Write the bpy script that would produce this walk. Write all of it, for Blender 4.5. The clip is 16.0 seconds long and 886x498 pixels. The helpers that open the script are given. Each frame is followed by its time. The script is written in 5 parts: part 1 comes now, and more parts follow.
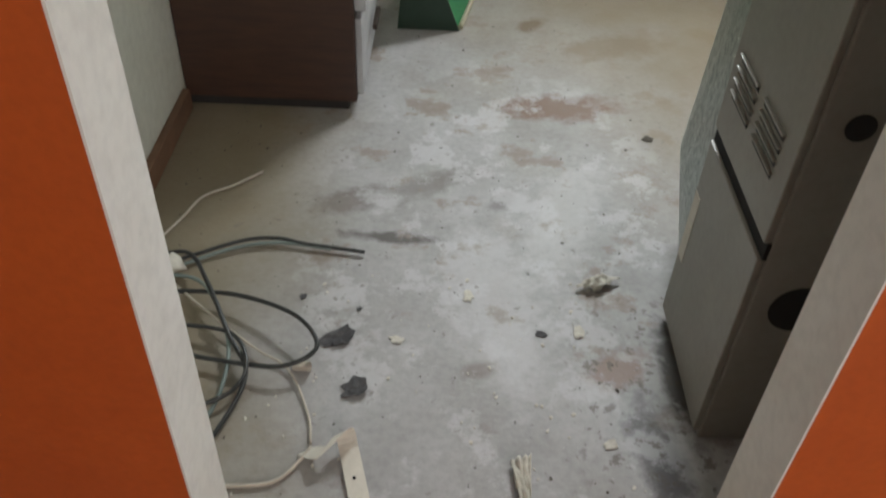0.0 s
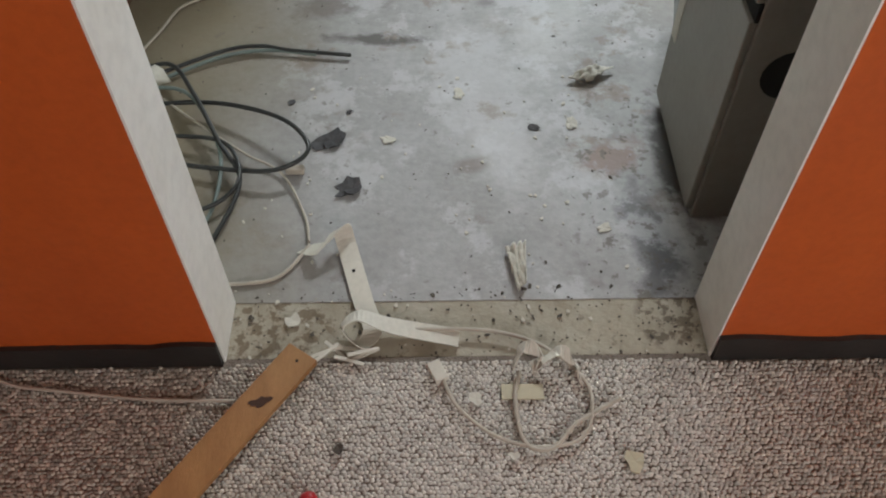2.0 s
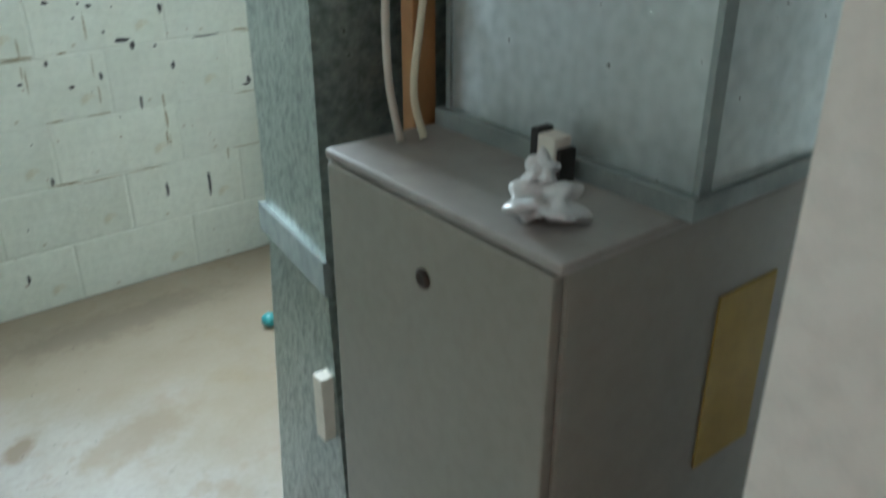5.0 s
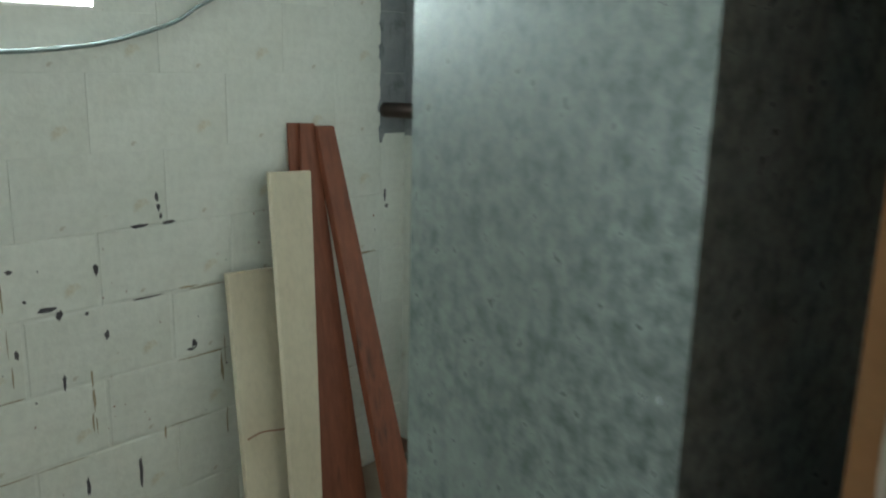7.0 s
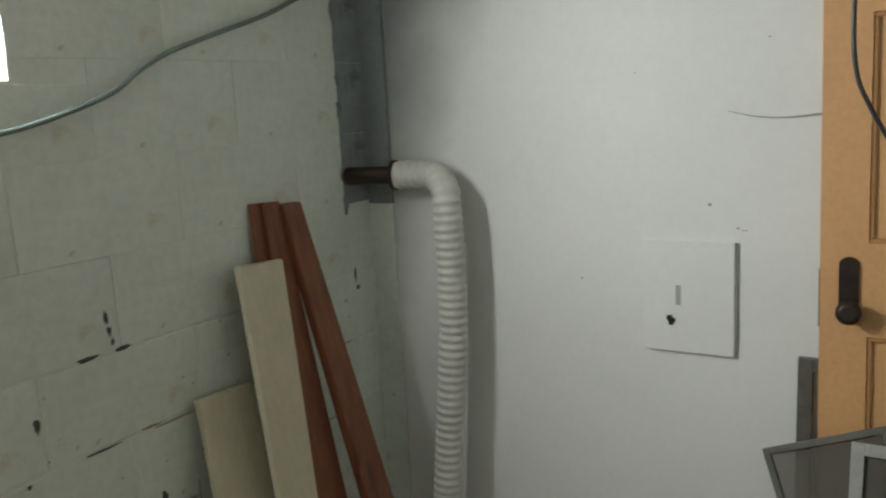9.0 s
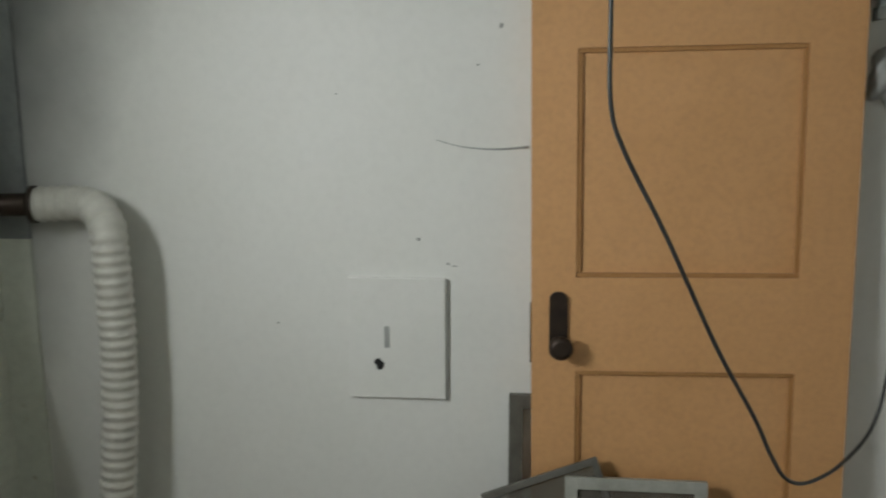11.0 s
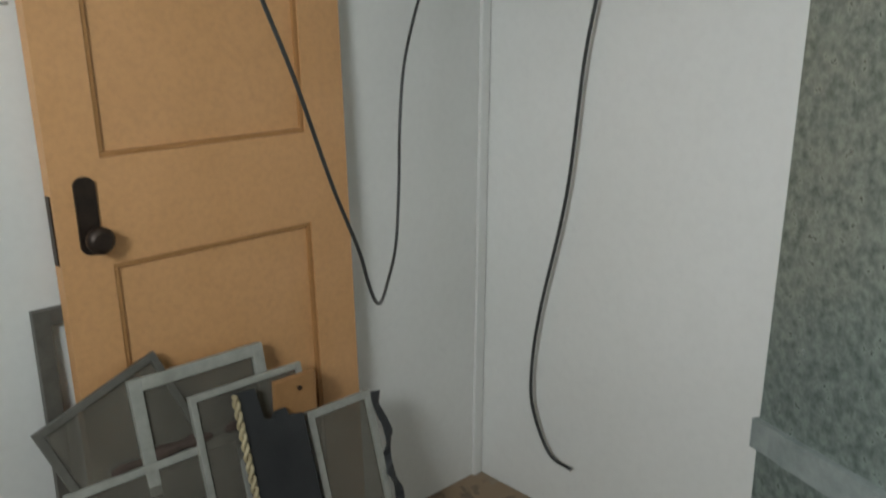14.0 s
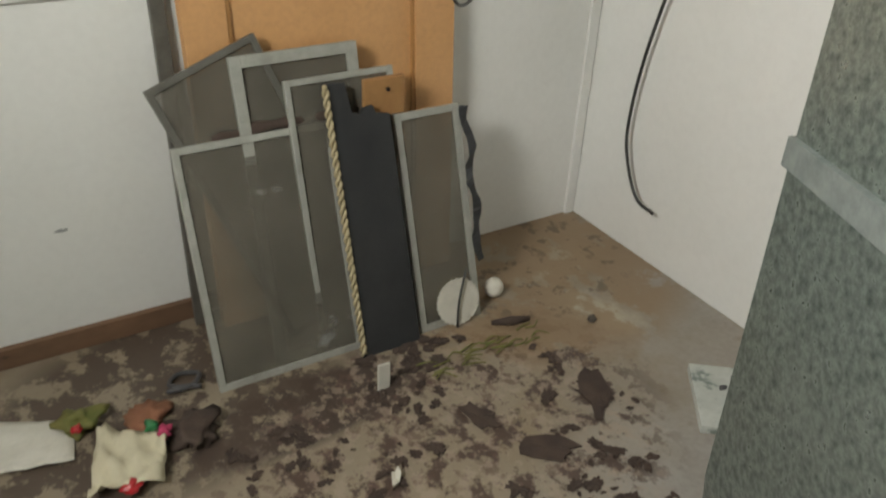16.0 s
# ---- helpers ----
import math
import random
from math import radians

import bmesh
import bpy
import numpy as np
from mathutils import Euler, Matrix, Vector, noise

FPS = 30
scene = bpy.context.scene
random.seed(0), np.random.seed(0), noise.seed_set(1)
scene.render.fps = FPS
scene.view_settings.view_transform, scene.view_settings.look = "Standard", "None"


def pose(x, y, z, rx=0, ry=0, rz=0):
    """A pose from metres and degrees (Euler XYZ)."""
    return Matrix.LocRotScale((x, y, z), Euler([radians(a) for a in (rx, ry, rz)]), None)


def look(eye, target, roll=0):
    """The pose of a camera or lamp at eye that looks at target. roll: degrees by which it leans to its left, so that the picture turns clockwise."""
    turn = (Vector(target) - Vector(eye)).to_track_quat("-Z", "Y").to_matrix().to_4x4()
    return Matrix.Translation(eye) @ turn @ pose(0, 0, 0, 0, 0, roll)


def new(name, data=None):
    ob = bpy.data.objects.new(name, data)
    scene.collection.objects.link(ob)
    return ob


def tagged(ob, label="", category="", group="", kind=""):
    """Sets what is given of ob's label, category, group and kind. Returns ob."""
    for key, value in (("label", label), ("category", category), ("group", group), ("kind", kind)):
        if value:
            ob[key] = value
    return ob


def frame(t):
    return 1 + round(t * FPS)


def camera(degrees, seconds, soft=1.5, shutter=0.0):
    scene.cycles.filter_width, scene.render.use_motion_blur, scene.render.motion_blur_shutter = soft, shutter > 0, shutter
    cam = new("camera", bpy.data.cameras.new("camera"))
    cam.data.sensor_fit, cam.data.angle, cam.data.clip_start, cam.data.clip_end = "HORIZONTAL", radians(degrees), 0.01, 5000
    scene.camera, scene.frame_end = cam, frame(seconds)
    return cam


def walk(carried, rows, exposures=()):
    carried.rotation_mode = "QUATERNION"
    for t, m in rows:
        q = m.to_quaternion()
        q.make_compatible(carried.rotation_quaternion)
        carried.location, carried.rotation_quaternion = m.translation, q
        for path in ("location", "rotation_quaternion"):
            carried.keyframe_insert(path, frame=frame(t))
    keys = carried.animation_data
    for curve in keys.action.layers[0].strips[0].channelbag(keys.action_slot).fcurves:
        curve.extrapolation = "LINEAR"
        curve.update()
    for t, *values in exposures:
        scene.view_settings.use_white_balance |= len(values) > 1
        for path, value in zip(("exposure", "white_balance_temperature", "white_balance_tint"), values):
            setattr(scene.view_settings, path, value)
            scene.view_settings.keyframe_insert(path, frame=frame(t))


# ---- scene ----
cam = camera(56.0, 16.0, soft=2.0, shutter=0.4)
EXPOSURES = [(0, 0.15, 6850, 14), (2.6, 0.15, 6500, 12), (3.5, 0.05, 6300, 10), (4.5, 0.55, 6150, 7), (5.2, 0.8, 5800, 4), (7.3, 0.0, 6500, 10), (8.2, -0.38, 6900, 13), (10.3, -0.85, 7100, 13), (11.2, -0.85, 7000, 13), (13.0, -0.7, 6700, 12), (14.5, -0.6, 6900, 13), (16.0, -0.12, 7500, 15)]
PATH = [
    (0, (-0.064, -0.62, 1.216), (-0.055, 0.884, -0.102), 2.6),
    (0.5, (-0.063, -0.648, 1.192), (-0.039, 0.764, -0.224), 2.3),
    (1, (-0.059, -0.67, 1.176), (-0.035, 0.656, -0.322), 1.4),
    (1.5, (-0.041, -0.701, 1.15), (-0.033, 0.566, -0.397), 0.1),
    (2, (-0.041, -0.672, 1.16), (-0.035, 0.548, -0.425), -0.5),
    (2.5, (-0.059, -0.668, 1.157), (-0.027, 0.591, -0.397), 0.4),
    (3, (-0.042, -0.547, 1.202), (0.052, 0.785, -0.286), 0.5),
    (3.2, (-0.028, -0.473, 1.206), (0.136, 0.928, -0.212), 0.7),
    (3.5, (0.008, -0.37, 1.241), (0.268, 1.117, -0.07), 0.7),
    (4, (-0.005, -0.267, 1.285), (0.532, 1.237, 0.08), -0.7),
    (4.3, (-0.042, -0.219, 1.306), (0.715, 1.254, 0.184), 0.1),
    (4.6, (-0.05, -0.172, 1.333), (0.9, 1.265, 0.317), 0.5),
    (5.1, (0.019, -0.048, 1.366), (1.159, 1.365, 0.526), -0.1),
    (7.5, (0.022, 0.657, 1.466), (1.491, 1.961, 1.085), 0.6),
    (8, (0.02, 0.809, 1.414), (1.514, 2.098, 1.091), -1.1),
    (10.3, (0.263, 1.249, 1.571), (2.135, 1.808, 1.143), -2.5),
    (10.5, (0.284, 1.232, 1.566), (2.171, 1.738, 1.139), -2.2),
    (11, (0.272, 1.332, 1.505), (2.231, 1.53, 1.154), -0.2),
    (11.5, (0.29, 1.473, 1.469), (2.256, 1.277, 1.161), 0.0),
    (12, (0.368, 1.666, 1.487), (2.219, 0.994, 1.141), 1.4),
    (12.5, (0.493, 1.708, 1.464), (2.198, 0.711, 1.155), 2.3),
    (13, (0.488, 1.684, 1.454), (2.084, 0.512, 1.173), 1.7),
    (13.5, (0.489, 1.777, 1.43), (1.968, 0.485, 1.051), 0.7),
    (14, (0.493, 1.832, 1.395), (1.874, 0.492, 0.848), 0.4),
    (14.5, (0.472, 1.826, 1.367), (1.861, 0.561, 0.682), 1.1),
    (15, (0.408, 1.8, 1.336), (1.826, 0.665, 0.499), 2.5),
    (15.5, (0.352, 1.778, 1.3), (1.79, 0.752, 0.364), 2.7),
    (16, (0.286, 1.755, 1.294), (1.726, 0.837, 0.253), 2.8),
]
walk(cam, [(t, look(eye, target, roll)) for t, eye, target, roll in PATH], EXPOSURES)

# plan, metres: doorway in the south wall at the origin
XW, XE, YS, YN, H = -0.76, 2.095, 0.112, 2.57, 2.25
DW = 0.385

# ---------------------------------------------------------------- light
world = bpy.data.worlds.new("world")
scene.world = world
world.use_nodes = True
wn = world.node_tree
sky = wn.nodes.new("ShaderNodeTexSky")
sky.sky_type, sky.sun_disc, sky.sun_elevation, sky.sun_rotation = "NISHITA", False, radians(50), radians(200)
wn.links.new(sky.outputs[0], wn.nodes["Background"].inputs[0])
wn.nodes["Background"].inputs[1].default_value = 0.1


def area_lamp(name, m, sx, sy, watts, colour):
    data = bpy.data.lights.new(name, "AREA")
    data.shape, data.size, data.size_y, data.energy, data.color = "RECTANGLE", sx, sy, watts, colour
    ob = new(name, data)
    ob.matrix_world = m
    return tagged(ob, "area lamp standing in for daylight", "daylight", kind="structure")


WX0, WX1, WZ0, WZ1 = 0.33, 1.005, 1.55, 2.02
area_lamp("daylight_lamp", look(((WX0 + WX1) / 2, YN + 0.10, (WZ0 + WZ1) / 2), ((WX0 + WX1) / 2 + 0.05, 1.0, 0.5)), 0.6, 0.4, 55, (0.86, 0.96, 1.0))
# Added fill for the carpeted room, from an assumed window out of view.
area_lamp("daylight_lamp", look((1.3, -2.52, 1.5), (0.5, 0.0, 0.9)), 1.1, 1.1, 27, (1.0, 0.97, 0.93))

# ---------------------------------------------------------------- materials
MATS = {}


def surface(name, c1, c2, scale=8.0, rough=0.6, metal=0.0, bump=0.15, grain=90.0, stain=None, stain_scale=2.5, stain_at=0.6, spread=0.12,
            stretch=(1, 1, 1), per_piece=0.0, alpha=1.0, detail=6.0, spec=0.5, fleck=0.12):
    """Two-scale mottled surface with fine relief, and stains with soft edges."""
    m = bpy.data.materials.new(name)
    m.use_nodes = True
    t = m.node_tree
    n, l = t.nodes, t.links
    bsdf = n["Principled BSDF"]
    bsdf.inputs["Roughness"].default_value, bsdf.inputs["Metallic"].default_value = rough, metal
    bsdf.inputs["Specular IOR Level"].default_value = spec
    co = n.new("ShaderNodeTexCoord")
    mp = n.new("ShaderNodeMapping")
    mp.inputs["Scale"].default_value = stretch
    l.new(co.outputs["Object"], mp.inputs[0])

    def noise_at(s, d=detail, rgh=0.6):
        q = n.new("ShaderNodeTexNoise")
        q.inputs["Scale"].default_value, q.inputs["Detail"].default_value, q.inputs["Roughness"].default_value = s, d, rgh
        l.new(mp.outputs[0], q.inputs["Vector"])
        return q

    def mix(fac, a, b):
        q = n.new("ShaderNodeMix")
        q.data_type = "RGBA"
        for sock, v in ((q.inputs[0], fac), (q.inputs[6], a), (q.inputs[7], b)):
            if isinstance(v, tuple):
                sock.default_value = (*v, 1)
            elif isinstance(v, float):
                sock.default_value = v
            else:
                l.new(v, sock)
        return q.outputs[2]

    def ramp(src, a, b):
        q = n.new("ShaderNodeMapRange")
        q.inputs["From Min"].default_value, q.inputs["From Max"].default_value = a, b
        l.new(src, q.inputs[0])
        return q.outputs[0]

    big, small = noise_at(scale), noise_at(grain, 3.0)
    col = mix(ramp(big.outputs[0], 0.3, 0.7), c1, c2)
    if stain:
        for k, (sc, colour) in enumerate(stain if isinstance(stain[0], tuple) and isinstance(stain[0][1], tuple) else ((stain_scale, stain),)):
            s = noise_at(sc, 8.0, 0.65)
            col = mix(ramp(s.outputs[0], stain_at, stain_at + spread), col, colour)
    dark = n.new("ShaderNodeMix")
    dark.data_type, dark.blend_type = "RGBA", "MULTIPLY"
    dark.inputs[0].default_value = fleck
    l.new(col, dark.inputs[6])
    l.new(ramp(small.outputs[0], 0.2, 0.6), dark.inputs[7])
    col = dark.outputs[2]
    if per_piece:
        info = n.new("ShaderNodeObjectInfo")
        hsv = n.new("ShaderNodeHueSaturation")
        l.new(ramp(info.outputs["Random"], 0, 1), hsv.inputs["Value"])
        mr = hsv.inputs["Value"].links[0].from_node
        mr.inputs["To Min"].default_value, mr.inputs["To Max"].default_value = 1 - per_piece, 1 + per_piece
        l.new(col, hsv.inputs["Color"])
        col = hsv.outputs[0]
    l.new(col, bsdf.inputs["Base Color"])
    rr = ramp(big.outputs[0], 0.2, 0.8)
    q = rr.node
    q.inputs["To Min"].default_value, q.inputs["To Max"].default_value = max(0.05, rough - 0.12), min(1, rough + 0.12)
    l.new(rr, bsdf.inputs["Roughness"])
    if bump:
        b = n.new("ShaderNodeBump")
        b.inputs["Strength"].default_value, b.inputs["Distance"].default_value = bump, 0.004
        l.new(small.outputs[0], b.inputs["Height"])
        l.new(b.outputs[0], bsdf.inputs["Normal"])
    if alpha < 1:
        bsdf.inputs["Alpha"].default_value = alpha
    MATS[name] = m
    return m


def zone(m, colour, ax, ay, az, start, end, wobble=0.6, scale=3.0, amount=1.0):
    """Lays another colour over the part of a surface that lies beyond a ragged line."""
    n, l = m.node_tree.nodes, m.node_tree.links
    base = n["Principled BSDF"].inputs["Base Color"]
    src = base.links[0].from_socket
    co, dot, ns = n.new("ShaderNodeTexCoord"), n.new("ShaderNodeVectorMath"), n.new("ShaderNodeTexNoise")
    dot.operation, dot.inputs[1].default_value = "DOT_PRODUCT", (ax, ay, az)
    ns.inputs["Scale"].default_value, ns.inputs["Detail"].default_value = scale, 8
    l.new(co.outputs["Object"], dot.inputs[0]), l.new(co.outputs["Object"], ns.inputs["Vector"])
    add = n.new("ShaderNodeMath")
    add.operation, add.inputs[1].default_value = "MULTIPLY_ADD", wobble
    l.new(ns.outputs[0], add.inputs[0]), l.new(dot.outputs["Value"], add.inputs[2])
    mr = n.new("ShaderNodeMapRange")
    mr.inputs["From Min"].default_value, mr.inputs["From Max"].default_value = start + wobble / 2, end + wobble / 2
    mr.inputs["To Max"].default_value = amount
    l.new(add.outputs[0], mr.inputs[0])
    mx = n.new("ShaderNodeMix")
    mx.data_type = "RGBA"
    l.new(mr.outputs[0], mx.inputs[0]), l.new(src, mx.inputs[6])
    mx.inputs[7].default_value = (*colour, 1)
    l.new(mx.outputs[2], base)


M_CONC = surface("stained_concrete", (0.46, 0.455, 0.46), (0.33, 0.32, 0.31), 4.5, 0.6, 0, 0.2, 60, ((1.7, (0.26, 0.20, 0.13)), (5.0, (0.16, 0.12, 0.09))), stain_at=0.58, spread=0.16, fleck=0.2)
zone(M_CONC, (0.25, 0.185, 0.11), 0.75, 0.55, 0, 0.7, 1.5, 1.0, 2.6, 0.8)
zone(M_CONC, (0.20, 0.15, 0.075), -1.0, 0.0, 0, 0.25, 0.55, 0.3, 3.0, 0.8)


def spot(m, colour, cx, cy, rx, ry, turn=0.0, amount=0.8, ragged=0.9, scale=16.0, patchy=0.0):
    """A blotch with a ragged edge; patchy: how far it breaks up into islands."""
    n, l = m.node_tree.nodes, m.node_tree.links
    base = n["Principled BSDF"].inputs["Base Color"]
    src = base.links[0].from_socket
    co, mp, ln, ns = (n.new("ShaderNode" + k) for k in ("TexCoord", "Mapping", "VectorMath", "TexNoise"))
    mp.vector_type, ln.operation = "TEXTURE", "LENGTH"
    mp.inputs["Location"].default_value, mp.inputs["Rotation"].default_value, mp.inputs["Scale"].default_value = (cx, cy, 0), (0, 0, turn), (rx, ry, 1)
    ns.inputs["Scale"].default_value, ns.inputs["Detail"].default_value, ns.inputs["Roughness"].default_value = scale, 9, 0.68
    l.new(co.outputs["Object"], mp.inputs[0]), l.new(mp.outputs[0], ln.inputs[0]), l.new(co.outputs["Object"], ns.inputs["Vector"])
    if patchy:
        a = n.new("ShaderNodeMapRange")
        a.inputs["From Min"].default_value, a.inputs["From Max"].default_value = patchy, patchy + 0.05
        l.new(ns.outputs[0], a.inputs[0])
        c = n.new("ShaderNodeMapRange")
        c.inputs["From Min"].default_value, c.inputs["From Max"].default_value = 1.0, 0.75
        l.new(ln.outputs["Value"], c.inputs[0])
        q = n.new("ShaderNodeMath")
        q.operation = "MULTIPLY"
        l.new(a.outputs[0], q.inputs[0]), l.new(c.outputs[0], q.inputs[1])
        out = q.outputs[0]
        g = n.new("ShaderNodeMath")
        g.operation, g.inputs[1].default_value = "MULTIPLY", amount
        l.new(out, g.inputs[0])
        out = g.outputs[0]
    else:
        q = n.new("ShaderNodeMath")
        q.operation, q.inputs[1].default_value = "MULTIPLY_ADD", ragged * 2
        l.new(ns.outputs[0], q.inputs[0]), l.new(ln.outputs["Value"], q.inputs[2])
        c = n.new("ShaderNodeMapRange")
        c.inputs["From Min"].default_value, c.inputs["From Max"].default_value, c.inputs["To Max"].default_value = 0.95 + ragged, 0.45 + ragged, amount
        l.new(q.outputs[0], c.inputs[0])
        out = c.outputs[0]
    mx = n.new("ShaderNodeMix")
    mx.data_type = "RGBA"
    l.new(out, mx.inputs[0]), l.new(src, mx.inputs[6])
    mx.inputs[7].default_value = (*colour, 1)
    l.new(mx.outputs[2], base)


# Stains, except the blotch at (0.40, 0.43): shade painted along the furnace foot.
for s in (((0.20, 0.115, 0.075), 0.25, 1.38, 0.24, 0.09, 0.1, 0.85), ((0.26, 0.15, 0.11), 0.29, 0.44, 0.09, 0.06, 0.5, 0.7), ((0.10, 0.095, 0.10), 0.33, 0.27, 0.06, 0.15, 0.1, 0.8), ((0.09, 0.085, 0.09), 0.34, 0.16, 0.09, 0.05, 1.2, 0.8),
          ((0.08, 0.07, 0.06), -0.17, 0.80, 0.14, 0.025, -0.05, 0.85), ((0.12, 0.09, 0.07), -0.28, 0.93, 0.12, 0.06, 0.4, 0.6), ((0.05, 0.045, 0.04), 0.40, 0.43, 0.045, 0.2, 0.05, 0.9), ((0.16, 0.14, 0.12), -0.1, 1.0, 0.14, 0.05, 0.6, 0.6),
          ((0.17, 0.115, 0.07), 0.20, 1.88, 0.08, 0.04, 0.9, 0.8), ((0.22, 0.16, 0.10), 0.45, 1.75, 0.22, 0.10, 0.3, 0.6), ((0.18, 0.14, 0.10), 0.6, 2.35, 0.5, 0.12, 0.0, 0.7), ((0.62, 0.62, 0.64), 0.05, 0.62, 0.12, 0.35, 0.2, 0.5), ((0.62, 0.62, 0.62), 0.22, 0.9, 0.1, 0.3, -0.3, 0.4),
          ((0.46, 0.40, 0.30), 1.62, 0.42, 0.18, 0.09, 0.4, 0.7), ((0.42, 0.34, 0.24), 1.85, 0.35, 0.1, 0.2, 0.4, 0.5), ((0.2, 0.16, 0.13), 0.02, 0.42, 0.05, 0.03, 0.4, 0.6), ((0.13, 0.11, 0.10), 0.08, 0.95, 0.06, 0.03, 1.0, 0.5)):
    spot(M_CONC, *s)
spot(M_CONC, (0.075, 0.045, 0.035), 1.33, 1.02, 0.46, 0.66, 0.5, 0.95, scale=13.0, patchy=0.5)
spot(M_CONC, (0.06, 0.04, 0.033), 1.62, 1.25, 0.12, 0.34, 0.1, 0.95, scale=18.0, patchy=0.44)
spot(M_CONC, (0.13, 0.075, 0.06), 1.40, 1.15, 0.40, 0.55, 0.6, 0.7, scale=17.0, patchy=0.55)
spot(M_CONC, (0.36, 0.28, 0.22), 1.36, 1.0, 0.46, 0.58, 0.6, 0.6, scale=27.0, patchy=0.52)
spot(M_CONC, (0.60, 0.60, 0.62), 0.08, 0.75, 0.5, 0.9, 0.0, 0.5, scale=6.0, patchy=0.52)
spot(M_CONC, (0.17, 0.145, 0.125), 0.1, 0.9, 0.75, 1.0, 0.0, 0.65, scale=24.0, patchy=0.61)
spot(M_CONC, (0.28, 0.22, 0.17), 0.25, 1.3, 0.8, 1.1, 0.0, 0.55, scale=5.0, patchy=0.55)
spot(M_CONC, (0.66, 0.65, 0.64), 0.15, 0.6, 0.4, 0.6, 0.0, 0.75, scale=38.0, patchy=0.66)
spot(M_CONC, (0.075, 0.05, 0.038), 1.82, 1.5, 0.34, 0.5, 0.3, 0.9, scale=11.0, patchy=0.45)
spot(M_CONC, (0.27, 0.175, 0.10), 1.85, 0.45, 0.45, 0.5, 0.0, 0.75, scale=7.0, patchy=0.42)
spot(M_CONC, (0.11, 0.075, 0.05), 1.9, 0.42, 0.3, 0.35, 0.4, 0.75, scale=15.0, patchy=0.55)
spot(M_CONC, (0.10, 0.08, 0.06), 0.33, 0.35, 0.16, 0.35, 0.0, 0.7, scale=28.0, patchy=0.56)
M_SILL = surface("pale_screed", (0.48, 0.44, 0.36), (0.36, 0.31, 0.23), 14, 0.8, 0, 0.4, 110, (0.12, 0.09, 0.06), 22, 0.6, 0.1)
for s in (((0.16, 0.115, 0.07), -0.32, 0.06, 0.12, 0.07), ((0.13, 0.10, 0.07), 0.35, 0.07, 0.08, 0.07)):
    spot(M_SILL, *s, 0.0, 0.8, scale=40.0, patchy=0.5)
M_CARPET = surface("carpet", (0.30, 0.25, 0.21), (0.2, 0.16, 0.13), 60, 0.95, 0, 1.0, 260, (0.42, 0.38, 0.34), 3, 0.6, 0.2)
M_ORANGE = surface("orange_paint", (0.58, 0.115, 0.022), (0.52, 0.10, 0.02), 5, 0.45, 0, 0.1, 70, (0.62, 0.2, 0.06), 9, 0.74, 0.04)
M_WHITE = surface("white_wall_paint", (0.80, 0.80, 0.78), (0.76, 0.76, 0.73), 2.0, 0.6, 0, 0.05, 50, (0.66, 0.65, 0.62), 5, 0.68, 0.1, fleck=0.04)
# Dark grey towards the north end, reaching further south higher up.
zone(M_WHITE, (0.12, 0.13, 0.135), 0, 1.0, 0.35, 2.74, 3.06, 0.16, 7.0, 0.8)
M_JAMB = surface("jamb_white_paint", (0.86, 0.85, 0.81), (0.80, 0.78, 0.73), 6, 0.4, 0, 0.08, 50, (0.5, 0.47, 0.4), 10, 0.72, 0.06)
M_BLACK = surface("black_vinyl", (0.018, 0.016, 0.015), (0.035, 0.032, 0.03), 14, 0.5, 0, 0.2, 60)
M_BLOCK = surface("painted_block", (0.77, 0.80, 0.73), (0.69, 0.72, 0.64), 4, 0.7, 0, 0.45, 38, ((5.0, (0.60, 0.56, 0.42)), (14.0, (0.42, 0.37, 0.26))), stain_at=0.665, spread=0.08, per_piece=0.04)
M_BARE = surface("bare_sooty_block", (0.20, 0.22, 0.23), (0.32, 0.34, 0.34), 6, 0.9, 0, 0.6, 60, (0.04, 0.045, 0.05), 4, 0.52, 0.15)
M_CEIL = surface("ceiling_board", (0.6, 0.6, 0.56), (0.5, 0.5, 0.46), 3, 0.8, 0, 0.2, 50)
M_FURN = surface("grey_green_enamel", (0.27, 0.255, 0.22), (0.235, 0.225, 0.19), 3, 0.42, 0, 0.06, 60, (0.12, 0.10, 0.07), 8, 0.72, 0.08)
M_FURTOP = surface("dusty_enamel", (0.33, 0.31, 0.29), (0.24, 0.22, 0.2), 7, 0.4, 0, 0.1, 60, (0.1, 0.085, 0.07), 9, 0.66, 0.1)
M_GALV = surface("galvanised_steel", (0.66, 0.72, 0.72), (0.51, 0.57, 0.57), 70, 0.36, 0.7, 0.02, 140, detail=2.5)
M_GALVD = surface("spangled_galvanised_steel", (0.37, 0.43, 0.40), (0.13, 0.165, 0.15), 66, 0.34, 0.6, 0.03, 140, (0.33, 0.39, 0.36), 5, 0.55, 0.2, detail=4.0, fleck=0.16)
M_GALVS = surface("galvanised_seam", (0.36, 0.40, 0.39), (0.24, 0.28, 0.27), 22, 0.58, 0.5, 0.1, 90)
M_DOOR = surface("ochre_door_paint", (0.68, 0.37, 0.17), (0.62, 0.33, 0.14), 4, 0.5, 0, 0.08, 70, (0.42, 0.19, 0.05), 11, 0.72, 0.05)
# Darker ochre than the leaf, for the panel mouldings.
M_GROOVE = surface("dark_ochre_moulding", (0.40, 0.19, 0.065), (0.46, 0.23, 0.085), 14, 0.5, 0, 0.05, 70)
M_IRON = surface("blackened_brass", (0.035, 0.025, 0.02), (0.06, 0.04, 0.03), 30, 0.45, 0.6, 0.1, 80)
